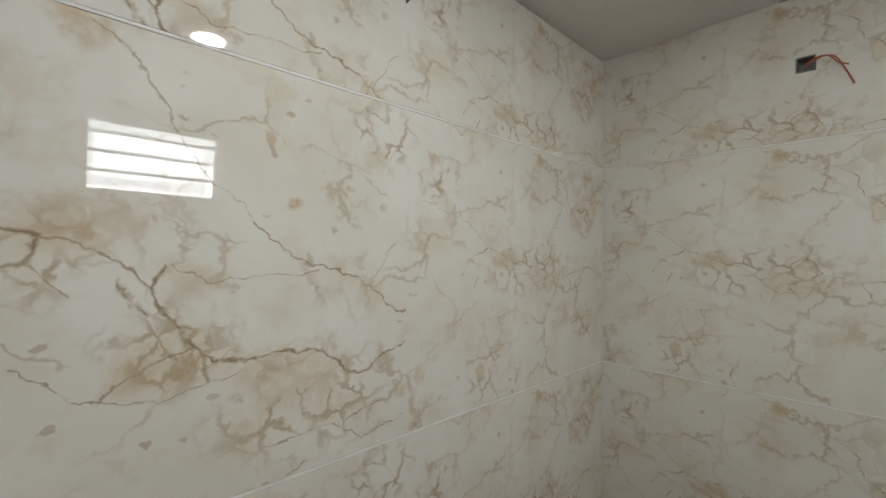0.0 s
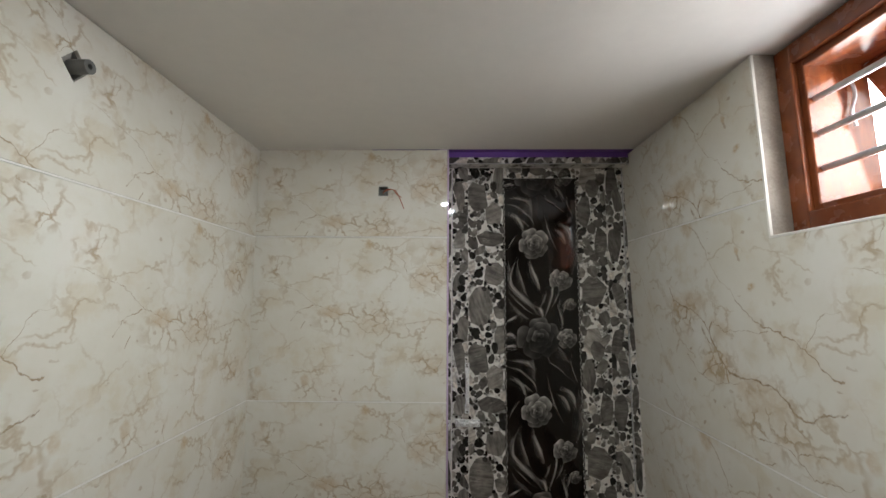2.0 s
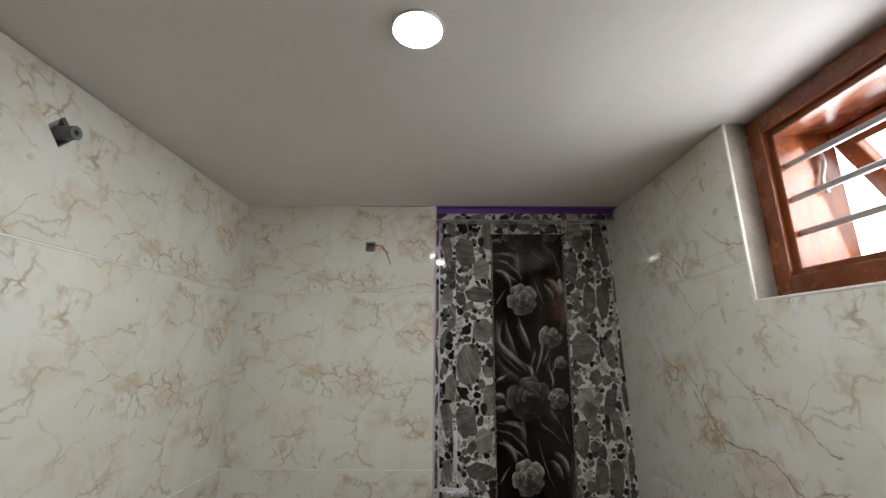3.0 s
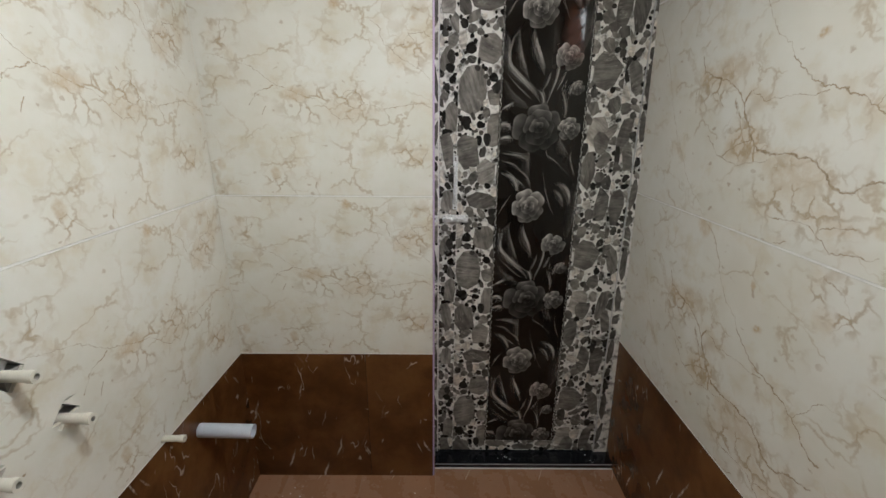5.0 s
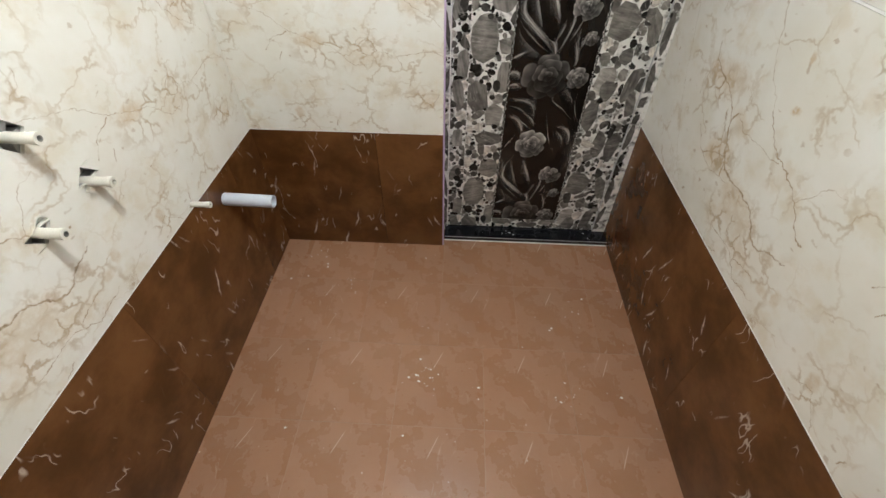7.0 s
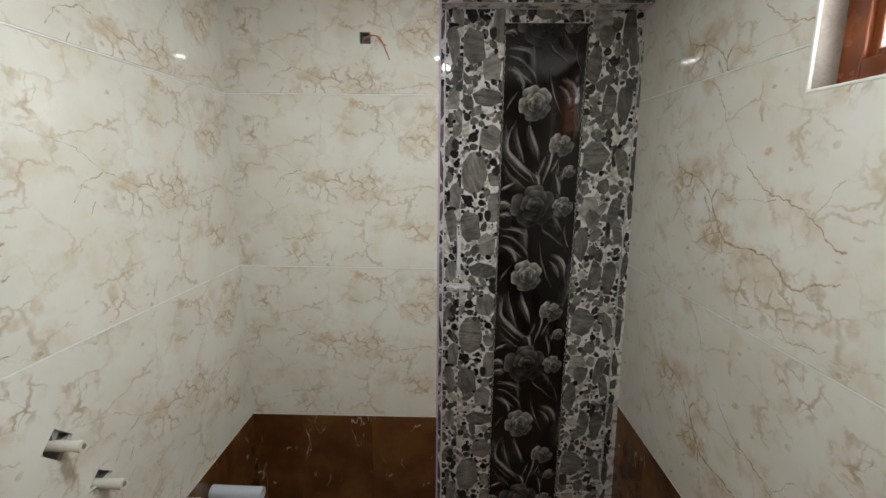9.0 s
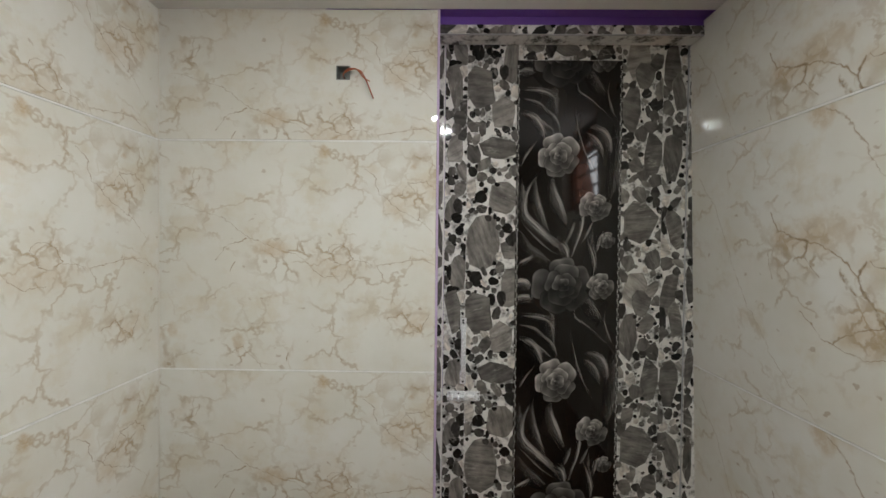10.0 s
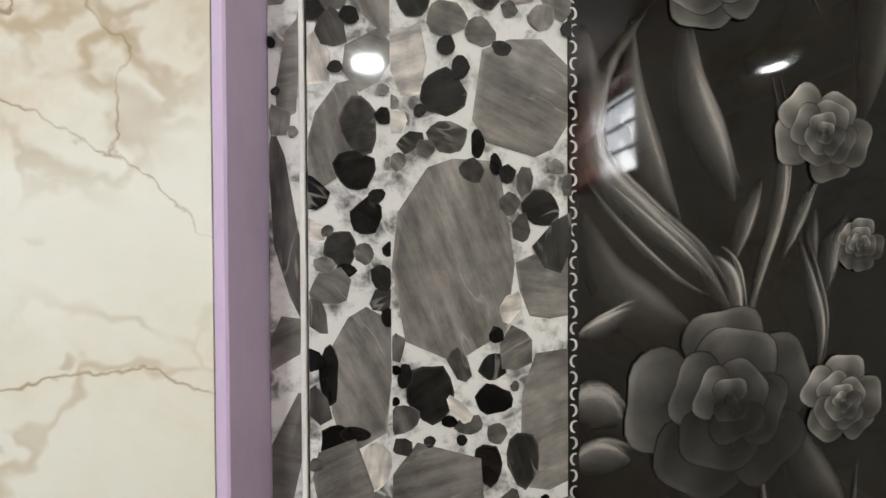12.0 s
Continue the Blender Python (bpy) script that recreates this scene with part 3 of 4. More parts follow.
# ---- the ceiling lamp ----
def ceiling_lamp():
    root = tagged(empty("ceiling_light", pose(0.715, -0.935, CEIL)), "round white recessed LED ceiling light, switched on", "ceiling light")
    bm = bmesh.new()
    rim = [(0.0405, 0.002), (0.0408, -0.0035), (0.0418, -0.0042), (0.0432, -0.003), (0.0438, 0.0015)]
    seg = 48
    rings = [[bm.verts.new((r * math.cos(2 * math.pi * i / seg), r * math.sin(2 * math.pi * i / seg), z)) for i in range(seg)] for r, z in rim]
    for p, q in zip(rings, rings[1:]):
        for i in range(seg):
            bm.faces.new((p[i], p[(i + 1) % seg], q[(i + 1) % seg], q[i]))
    shade(part("rim", bm, M_CEILING, root))
    bm = bmesh.new()
    bmesh.ops.create_circle(bm, cap_ends=True, segments=48, radius=0.0407, matrix=Matrix.Translation((0, 0, -0.004)))
    m = Mat("lit_led_diffuser", 0.5)
    m.set("Base Color", (0.9, 0.9, 0.9))
    m.set("Emission Color", (0.96, 1.0, 0.975))
    m.b.inputs["Emission Strength"].default_value = LED_STRENGTH
    part("diffuser", bm, m.m, root, "glowing white round diffuser")


ceiling_lamp()

# ---- the hall outside the door ----
hall_floor = tagged(part("hall_floor", box(-0.6, 2.3, 0.2005, 2.9, -0.15, FLOOR_Z), M_HALLFLOOR), "dusty pinkish-grey hall floor", "floor", kind="structure")
hall_ceiling = tagged(part("hall_ceiling", box(-0.7, 2.4, 0.2005, 3.0, 2.6, 2.75), M_PURPLE), "purple painted hall ceiling", "ceiling", kind="structure")
for nm, b in (("hall_wall_left", (-0.7, -0.6, 0.2005, 2.9)), ("hall_wall_right", (2.3, 2.4, 0.2005, 2.9)), ("hall_wall_end", (-0.7, 2.4, 2.9, 3.0))):
    tagged(part(nm, box(*b, -0.15, 2.6), M_PURPLE), "purple painted hall wall", "wall", kind="structure")
tagged(part("hall_wall_door_side", slab(-0.6, 2.3, CEIL + 0.16, 2.6, -0.1, 0.0), M_PURPLE), "purple painted wall above the door", "wall", kind="structure").matrix_world = basis((0, 0.1005, 0), (1, 0, 0), (0, 0, 1), (0, -1, 0))

# ---- the printed door ----
def print_material(name, streak):
    """Glossy laminate print: the colour laid on the shapes, with the print's own grain."""
    m = Mat(name, 0.06, 0.0, 0.36)
    p = m.coords()
    n = m.t.nodes.new("ShaderNodeAttribute")
    n.attribute_name = "print"
    c = n.outputs["Color"]
    island = m.t.nodes.new("ShaderNodeNewGeometry").outputs["Random Per Island"]
    if streak:
        turn = m.t.nodes.new("ShaderNodeVectorRotate")
        turn.rotation_type = "Z_AXIS"
        socket(p, m.t, turn.inputs["Vector"])
        socket(m.math("MULTIPLY_ADD", island, 2.4, -0.6), m.t, turn.inputs["Angle"])
        s = m.vec("MULTIPLY", turn.outputs[0], (11.0, 70.0, 1.0))
        g = m.math("ADD", m.math("MULTIPLY", m.noise(s, 1.0, 5.0, 0.65), 0.7), m.math("MULTIPLY", m.noise(p, 45.0, 4.0, 0.65), 0.3))
        thread = m.math("ABSOLUTE", m.math("SUBTRACT", m.noise(m.vec("MULTIPLY", turn.outputs[0], (7.0, 30.0, 1.0)), 1.0, 3.0, 0.6), 0.5))
        c = m.mix(m.math("MULTIPLY", m.range(thread, 0.0, 0.022, 1.0, 0.0), m.range(m.noise(p, 13.0, 2.0), 0.5, 0.62, 0.0, 0.35)), c, (0.50, 0.48, 0.45))
        c = m.mix(1.0, c, m.mix(m.range(g, 0.3, 0.68), (0.52, 0.51, 0.50), (1.42, 1.40, 1.36)), "MULTIPLY")
    else:
        g = m.noise(p, 60.0, 4.0, 0.6)
        c = m.mix(1.0, c, m.mix(m.range(g, 0.3, 0.7), (0.86, 0.86, 0.86), (1.0, 1.0, 1.0)), "MULTIPLY")
        m.set("Alpha", n.outputs["Alpha"])
    m.set("Base Color", c)
    return m.m


def matrix_material():
    m = Mat("white_stone_print", 0.06, 0.0, 0.36)
    p = m.coords()
    g = m.noise(p, 26.0, 6.0, 0.62)
    v = m.voronoi(m.vec("ADD", p, m.vec("SCALE", m.noise(p, 40.0, 2.0, 0.5, "Color"), scale=0.02)), 42.0, "DISTANCE_TO_EDGE")
    c = m.mix(m.range(g, 0.36, 0.55), (0.15, 0.142, 0.132), (0.80, 0.785, 0.75))
    c = m.mix(m.range(v, 0.0, 0.10, 0.5, 0.0), c, (0.82, 0.81, 0.78))
    m.set("Base Color", c)
    return m.m


def dark_print_material():
    m = Mat("dark_floral_print", 0.05, 0.0, 0.34)
    p = m.coords()
    wob = m.vec("SUBTRACT", m.noise(p, 6.0, 2.0, 0.5, "Color"), (0.5, 0.5, 0.5))
    q = m.vec("MULTIPLY", m.vec("MULTIPLY_ADD", wob, (0.12, 0.12, 0.0), p), (9.0, 3.6, 1.0))
    c = m.mix(m.range(m.noise(q, 1.0, 3.0, 0.5), 0.40, 0.75), (0.0085, 0.0066, 0.0054), (0.017, 0.0130, 0.0104))
    m.set("Base Color", c)
    return m.m


M_STONE = print_material("grey_stone_print", True)
M_FLORAL = print_material("flower_print", False)
M_MATRIX = matrix_material()
M_DARK = dark_print_material()
M_CHAIN = paint("silver_scroll_print", (0.62, 0.60, 0.56), 0.1, 0.12, 40.0, 0.0)
M_BLACK = paint("black_print", (0.012, 0.011, 0.010), 0.08, 0.1, 30.0, 0.0)
M_CHROME = paint("bright_satin_steel", (0.86, 0.87, 0.88), 0.26, 0.04, 20.0, 0.05, 0.5, 0.2)
BG = (0.011, 0.0095, 0.0085)


class Sheet:
    """Flat printed shapes with a colour at each corner, gathered into one mesh."""

    def __init__(self):
        self.verts, self.faces, self.cols = [], [], []

    def add(self, pts, cols, faces):
        o = len(self.verts)
        self.verts += pts
        self.cols += [c if len(c) == 4 else (*c, 1.0) for c in cols]
        self.faces += [tuple(i + o for i in f) for f in faces]

    def build(self, name, material, parent, label):
        me = bpy.data.meshes.new(name)
        me.from_pydata(self.verts, [], self.faces)
        a = me.color_attributes.new("print", "FLOAT_COLOR", "POINT")
        a.data.foreach_set("color", [x for c in self.cols for x in c])
        me.materials.append(material)
        ob = new(name, me)
        ob.parent = parent
        ob["label"] = label
        return ob


def grey(l):
    return (l, l * 0.94, l * 0.875)


def blob(sheet, rng, cu, cv, ru, rv, lum, w, bounds, rough=0.16, n=15, turn=0.0, rim=1.35, angular=False):
    """One printed stone: an uneven rounded shape, cut at the strip's bounds."""
    u0, u1, v0, v1 = bounds
    ph = [rng.uniform(0, 6.28) for _ in range(4)]
    ring = []
    for i in range(n):
        a = 2 * math.pi * i / n
        r = 1 + rough * (math.sin(2 * a + ph[0]) * 0.6 + math.sin(3 * a + ph[1]) * 0.5 + math.sin(5 * a + ph[2]) * 0.35 + rng.uniform(-0.4, 0.4))
        if angular:
            a += rng.uniform(-0.28, 0.28)
            c, s = abs(math.cos(a)), abs(math.sin(a))
            r = (c ** 3.2 + s ** 3.2) ** (-1 / 3.2) * rng.uniform(0.80, 1.06)
        x, y = ru * r * math.cos(a), rv * r * math.sin(a)
        ring.append((x * math.cos(turn) - y * math.sin(turn), x * math.sin(turn) + y * math.cos(turn)))
    cut = lambda x, y: (min(max(cu + x, u0), u1), min(max(cv + y, v0), v1), w)
    pts = [cut(0, 0)]
    cols = [grey(lum * rng.uniform(0.75, 1.3))]
    for k, f in ((0.88, 1.0), (1.0, rim)):
        for x, y in ring:
            pts.append(cut(x * k, y * k))
            cols.append(grey(lum * f * rng.uniform(0.62, 1.42)))
    faces = [(0, 1 + i, 1 + (i + 1) % n) for i in range(n)]
    faces += [(1 + i, 1 + n + i, 1 + n + (i + 1) % n, 1 + (i + 1) % n) for i in range(n)]
    sheet.add(pts, cols, faces)


PERIOD = 0.642
ROSE_Z = 1.787
# big stones of one repeat: u, v from the rose's height, half sizes, brightness
STONES_LEFT = [
    (0.835, 0.192, 0.052, 0.060, 0.115), (0.912, 0.120, 0.038, 0.050, 0.17), (0.898, 0.022, 0.058, 0.036, 0.105),
    (0.915, -0.118, 0.042, 0.052, 0.16), (0.852, -0.242, 0.050, 0.084, 0.165), (0.934, -0.372, 0.026, 0.066, 0.15),
    (0.930, -0.268, 0.026, 0.030, 0.17), (0.820, -0.094, 0.017, 0.032, 0.42),
]
STONES_EDGE = [(0.775, 0.02, 0.024, 0.045, 0.19), (0.765, -0.150, 0.020, 0.045, 0.14), (0.786, -0.335, 0.024, 0.060, 0.16), (0.775, 0.20, 0.022, 0.07, 0.13)]
STONES_RIGHT = [
    (1.300, -0.185, 0.050, 0.062, 0.125), (1.335, 0.010, 0.030, 0.066, 0.10), (1.272, 0.130, 0.028, 0.070, 0.11),
    (1.290, -0.375, 0.038, 0.060, 0.27), (1.310, 0.230, 0.030, 0.040, 0.13), (1.338, -0.290, 0.024, 0.030, 0.10), (1.268, -0.300, 0.02, 0.025, 0.14),
]
STONES_FAR = [(1.388, 0.000, 0.028, 0.070, 0.10), (1.400, -0.200, 0.024, 0.060, 0.13), (1.385, -0.390, 0.026, 0.070, 0.11), (1.405, 0.180, 0.022, 0.055, 0.14)]
# the clearest pebbles of one repeat, likewise
PEBBLES_LEFT = [
    (0.8488, -0.117, 0.017, 0.020, 0.016), (0.9256, -0.206, 0.016, 0.0145, 0.012), (0.8872, -0.357, 0.0150, 0.0125, 0.008),
    (0.8368, -0.350, 0.018, 0.025, 0.018), (0.8872, -0.331, 0.011, 0.011, 0.030), (0.8512, -0.151, 0.017, 0.012, 0.075),
    (0.8704, -0.177, 0.010, 0.010, 0.050), (0.8752, -0.156, 0.006, 0.011, 0.012), (0.8896, -0.172, 0.005, 0.009, 0.014),
    (0.9110, -0.405, 0.014, 0.022, 0.030), (0.8828, -0.408, 0.012, 0.017, 0.012), (0.8248, -0.045, 0.013, 0.016, 0.028),
    (0.8512, -0.060, 0.015, 0.015, 0.150), (0.8776, -0.069, 0.012, 0.012, 0.130), (0.8944, -0.081, 0.008, 0.006, 0.020),
    (0.8176, -0.336, 0.006, 0.010, 0.014), (0.8680, -0.376, 0.011, 0.008, 0.090), (0.8152, -0.369, 0.014, 0.011, 0.110), (0.918, 0.075, 0.013, 0.010, 0.012),
]
PEBBLES_EDGE = [
    (0.784, -0.144, 0.015, 0.022, 0.045), (0.7806, -0.177, 0.015, 0.016, 0.014), (0.789, -0.213, 0.012, 0.015, 0.010),
    (0.7697, -0.237, 0.012, 0.015, 0.035), (0.7870, -0.241, 0.008, 0.008, 0.130), (0.7730, -0.254, 0.008, 0.006, 0.012),
    (0.7605, -0.333, 0.008, 0.022, 0.012), (0.7660, -0.386, 0.014, 0.015, 0.008), (0.7792, -0.379, 0.012, 0.006, 0.012), (0.795, -0.405, 0.012, 0.02, 0.5),
]


def stone_band(sheet, seed, bounds, stones, density=1.0, w=0.0003, pebbles=()):
    """Fill a strip with big stones at their repeat, and with pebbles between them."""
    rng = random.Random(seed)
    u0, u1, v0, v1 = bounds
    placed = []
    lift = iter(range(100000))
    up = lambda: w + 0.000004 * next(lift)
    for rep in range(-1, 4):
        shape = random.Random(seed * 7 + 1)
        for su, sv, ru, rv, lum in stones:
            cv = ROSE_Z + sv - rep * PERIOD
            if v0 - rv < cv < v1 + rv:
                blob(sheet, shape, su, cv, ru, rv, lum * 1.30, up(), bounds, 0.15, 9, shape.uniform(-0.25, 0.25), 1.12, True)
                placed.append((su, cv, ru * 0.96, rv * 0.96))
            else:
                shape.uniform(0, 1)
        for k, (su, sv, ru, rv, lum) in enumerate(pebbles):
            cv = ROSE_Z + sv - rep * PERIOD
            if v0 - rv < cv < v1 + rv:
                blob(sheet, random.Random(seed + 31 * k), su, cv, ru, rv, lum, up(), bounds, 0.12, 13, 0.0, 2.6 if lum < 0.06 else 1.3)
                placed.append((su, cv, ru * 0.95, rv * 0.95))
    area = (u1 - u0) * (v1 - v0)
    small = []
    for i in range(int(area * 7000)):
        r = rng.uniform(0.009, 0.026)
        cu, cv = rng.uniform(u0, u1), rng.uniform(v0, v1)
        if any(((cu - a) / (c + r * 0.55)) ** 2 + ((cv - b) / (d + r * 0.55)) ** 2 < 1 for a, b, c, d in placed):
            continue
        ru, rv = r * rng.uniform(0.6, 1.1), r * rng.uniform(0.8, 1.5)
        blob(sheet, rng, cu, cv, ru, rv, rng.choice((0.035, 0.07, 0.10, 0.13, 0.17, 0.24, 0.55)), up(), bounds, 0.15, 7, rng.uniform(-1.2, 1.2), 1.35, True)
        placed.append((cu, cv, ru * 0.9, rv * 0.9))
    for i in range(int(area * 8000 * density)):
        r = 0.0040 + 0.0095 * rng.random() ** 1.3
        cu, cv = rng.uniform(u0, u1), rng.uniform(v0, v1)
        if any(((cu - a) / (c + r * 0.55)) ** 2 + ((cv - b) / (d + r * 0.55)) ** 2 < 1 for a, b, c, d in placed):
            continue
        if any((cu - a) ** 2 + (cv - b) ** 2 < (r + c) ** 2 * 1.5 for a, b, c in small):
            continue
        small.append((cu, cv, r))
        lum = rng.choice((0.006, 0.008, 0.010, 0.014, 0.02, 0.03, 0.10, 0.20))
        blob(sheet, rng, cu, cv, r * rng.uniform(0.8, 1.2), r * rng.uniform(0.75, 1.2), lum, w + 0.0014, bounds, 0.12, 10, rng.uniform(0, 3), 2.6 if lum < 0.06 else 1.25)


def smooth_path(pts, n):
    """Catmull-Rom points through the given ones."""
    p = [Vector(pts[0])] + [Vector(x) for x in pts] + [Vector(pts[-1])]
    out = []
    for i in range(1, len(p) - 2):
        for k in range(n):
            t = k / n
            a, b, c, d = p[i - 1:i + 3]
            out.append(0.5 * ((2 * b) + (c - a) * t + (2 * a - 5 * b + 4 * c - d) * t * t + (3 * b - a - 3 * c + d) * t ** 3))
    return out + [Vector(pts[-1])]


def ribbon(sheet, pts, width, strength, w, bounds, lum=0.55):
    """A silky printed leaf or stem that melts into the dark panel, brightest along one edge."""
    u0, u1, v0, v1 = bounds
    path = smooth_path(pts, 9)
    n = len(path)
    profile = [0.0, 0.02, 0.05, 0.09, 0.14, 0.21, 0.33, 0.58, 1.0, 0.45, 0.0]
    verts, cols = [], []
    for i, p in enumerate(path):
        t = i / (n - 1)
        d = (path[min(i + 1, n - 1)] - path[max(i - 1, 0)]).normalized()
        side = Vector((-d.y, d.x))
        half = width * (0.06 + 0.94 * math.sin(math.pi * (0.02 + 0.96 * t)) ** 1.2)
        fade = math.sin(math.pi * (0.01 + 0.98 * t)) ** 1.3
        for k, f in enumerate(profile):
            q = p + side * ((k / (len(profile) - 1) * 2 - 1) * half)
            verts.append((min(max(q.x, u0), u1), min(max(q.y, v0), v1), w))
            cols.append((*grey(lum), min(0.95, strength * f * fade)))
    m = len(profile)
    faces = [(i * m + k, i * m + k + 1, (i + 1) * m + k + 1, (i + 1) * m + k) for i in range(n - 1) for k in range(m - 1)]
    sheet.add(verts, cols, faces)


def petal(sheet, cu, cv, ang, dist, length, width, lum, w, bounds, light=2.0):
    """A printed petal: dark at its root, bright towards the curled lip, with a thin dark outline."""
    u0, u1, v0, v1 = bounds
    seg, rings = 24, (0.0, 0.3, 0.55, 0.75, 0.88, 0.965, 0.982, 1.0)
    verts, cols, faces = [], [], []
    d, s = Vector((math.cos(ang), math.sin(ang))), Vector((-math.sin(ang), math.cos(ang)))
    lit = 0.66 + 0.34 * math.cos(ang - light)
    for r in rings:
        for i in range(seg):
            a = 2 * math.pi * i / seg
            x, y = math.cos(a) * r, math.sin(a) * r
            flat = 1.0 - 0.12 * math.cos(2 * a) * r + 0.06 * math.sin(3 * a + ang * 2) * r - 0.05 * math.cos(5 * a) * r
            q = Vector((cu, cv)) + d * (dist + x * length * flat) + s * y * width * flat * (1.0 + 0.22 * x)
            out = (x + 1) / 2
            fold = 0.78 + 0.22 * math.cos(5.0 * y + ang * 3)
            l = lum * lit * fold * (0.10 + 0.95 * out ** 1.7 * (0.75 + 0.25 * math.cos(a + ang - light)))
            if r > 0.97:
                l *= 0.22
            elif r > 0.8:
                l *= 1.30
            verts.append((min(max(q.x, u0), u1), min(max(q.y, v0), v1), w))
            cols.append(grey(max(l, 0.005)))
    for j in range(len(rings) - 1):
        for i in range(seg):
            faces.append((j * seg + i, (j + 1) * seg + i, (j + 1) * seg + (i + 1) % seg, j * seg + (i + 1) % seg))
    sheet.add(verts, cols, faces)


def rose(sheet, rng, cu, cv, r, lum, w, bounds, turn=0.0):
    for layer, (count, dist, length, width, bright, step) in enumerate((
            (5, 0.62, 0.40, 0.43, 1.0, 0.0), (4, 0.36, 0.32, 0.36, 0.85, 0.7), (3, 0.20, 0.22, 0.27, 1.0, 0.2), (2, 0.09, 0.13, 0.16, 0.9, 0.9), (1, 0.0, 0.07, 0.07, 0.5, 0.0))):
        for i in range(count):
            a = turn + step + 2 * math.pi * i / count + rng.uniform(-0.16, 0.16)
            k = rng.uniform(0.88, 1.12)
            petal(sheet, cu, cv, a, dist * r * k, length * r * k, width * r * k, lum * bright * rng.uniform(0.72, 1.12), w + 0.00006 * (layer * 6 + i), bounds)


# leaves and stems of one repeat, from the rose's centre: half width, strength, points
LEAVES_A = [
    (0.02, 0.75, ((-0.054, -0.048), (-0.090, -0.100), (-0.098, -0.164), (-0.054, -0.213), (-0.006, -0.253), (0.030, -0.309))),
    (0.007, 0.8, ((-0.106, -0.168), (-0.066, -0.204), (-0.022, -0.241), (0.014, -0.273))),
    (0.006, 0.6, ((-0.108, -0.180), (-0.074, -0.221), (-0.030, -0.261), (0.006, -0.281))),
    (0.026, 0.75, ((-0.022, -0.056), (-0.014, -0.108), (0.006, -0.156), (0.025, -0.200))),
    (0.022, 0.5, ((-0.066, -0.052), (-0.066, -0.116), (-0.046, -0.180), (-0.022, -0.221))),
    (0.012, 0.95, ((0.006, -0.245), (0.022, -0.265), (0.031, -0.309))),
    (0.01, 0.9, ((0.057, -0.092), (0.068, -0.148), (0.065, -0.204), (0.047, -0.261), (0.031, -0.317))),
]
LEAVES_B = [
    (0.012, 0.6, ((0.049, -0.180), (0.036, -0.213), (0.022, -0.253))),
    (0.009, 0.65, ((0.100, -0.179), (0.084, -0.213), (0.067, -0.249))),
    (0.01, 0.8, ((0.081, -0.225), (0.095, -0.269), (0.104, -0.309), (0.100, -0.353))),
    (0.016, 0.65, ((0.124, -0.217), (0.113, -0.241), (0.109, -0.277))),
    (0.01, 0.4, ((0.099, -0.204), (0.095, -0.229), (0.099, -0.253))),
    (0.03, 0.3, ((0.156, 0.092), (0.161, 0.012), (0.153, -0.068), (0.139, -0.140))),
    (0.012, 0.5, ((-0.110, 0.120), (-0.066, 0.104), (-0.030, 0.080), (-0.006, 0.064))),
    (0.01, 0.6, ((-0.058, 0.140), (-0.026, 0.120), (-0.004, 0.092), (0.002, 0.060))),
    (0.022, 0.75, ((0.083, 0.084), (0.119, 0.068), (0.139, 0.036), (0.143, -0.004))),
    (0.02, 0.6, ((0.079, 0.064), (0.107, 0.036), (0.127, -0.008))),
]
LEAVES_C = [
    (0.007, 0.55, ((0.041, 0.148), (0.055, 0.068), (0.075, 0.008), (0.107, -0.048))),
    (0.008, 0.55, ((-0.058, 0.048), (-0.090, 0.008), (-0.110, -0.034))),
    (0.013, 0.95, ((-0.113, -0.310), (-0.090, -0.301), (-0.062, -0.286))),
    (0.03, 0.8, ((-0.118, -0.373), (-0.098, -0.366), (-0.074, -0.381))),
    (0.022, 0.7, ((-0.118, -0.417), (-0.095, -0.407), (-0.066, -0.413))),
    (0.012, 0.7, ((-0.110, -0.457), (-0.066, -0.460), (-0.026, -0.471), (0.002, -0.501))),
    (0.01, 0.55, ((-0.110, -0.481), (-0.062, -0.493), (-0.022, -0.525))),
    (0.007, 0.55, ((0.057, -0.397), (0.051, -0.453), (0.091, -0.485), (0.156, -0.541))),
    (0.007, 0.55, ((0.140, -0.417), (0.136, -0.469), (0.151, -0.517), (0.167, -0.541))),
]
LEAVES_D = [
    (0.016, 0.8, ((-0.110, -0.521), (-0.074, -0.535), (-0.050, -0.569), (-0.042, -0.605))),
    (0.013, 0.45, ((0.051, -0.321), (0.038, -0.373), (0.025, -0.425))),
    (0.030, 0.30, ((-0.110, -0.204), (-0.086, -0.261), (-0.046, -0.293), (-0.006, -0.309))),
    (0.028, 0.28, ((-0.106, -0.060), (-0.106, -0.124), (-0.086, -0.196))),
    (0.030, 0.28, ((-0.014, -0.421), (-0.022, -0.485), (-0.006, -0.549))),
    (0.028, 0.28, ((0.067, -0.373), (0.099, -0.437), (0.131, -0.469))),
]
# the smaller flowers of one repeat: u, v, radius, brightness
BLOOMS = [(0.106, -0.142, 0.043, 0.30), (0.141, -0.237, 0.025, 0.26), (0.124, -0.371, 0.039, 0.30), (0.020, -0.365, 0.088, 0.10)]


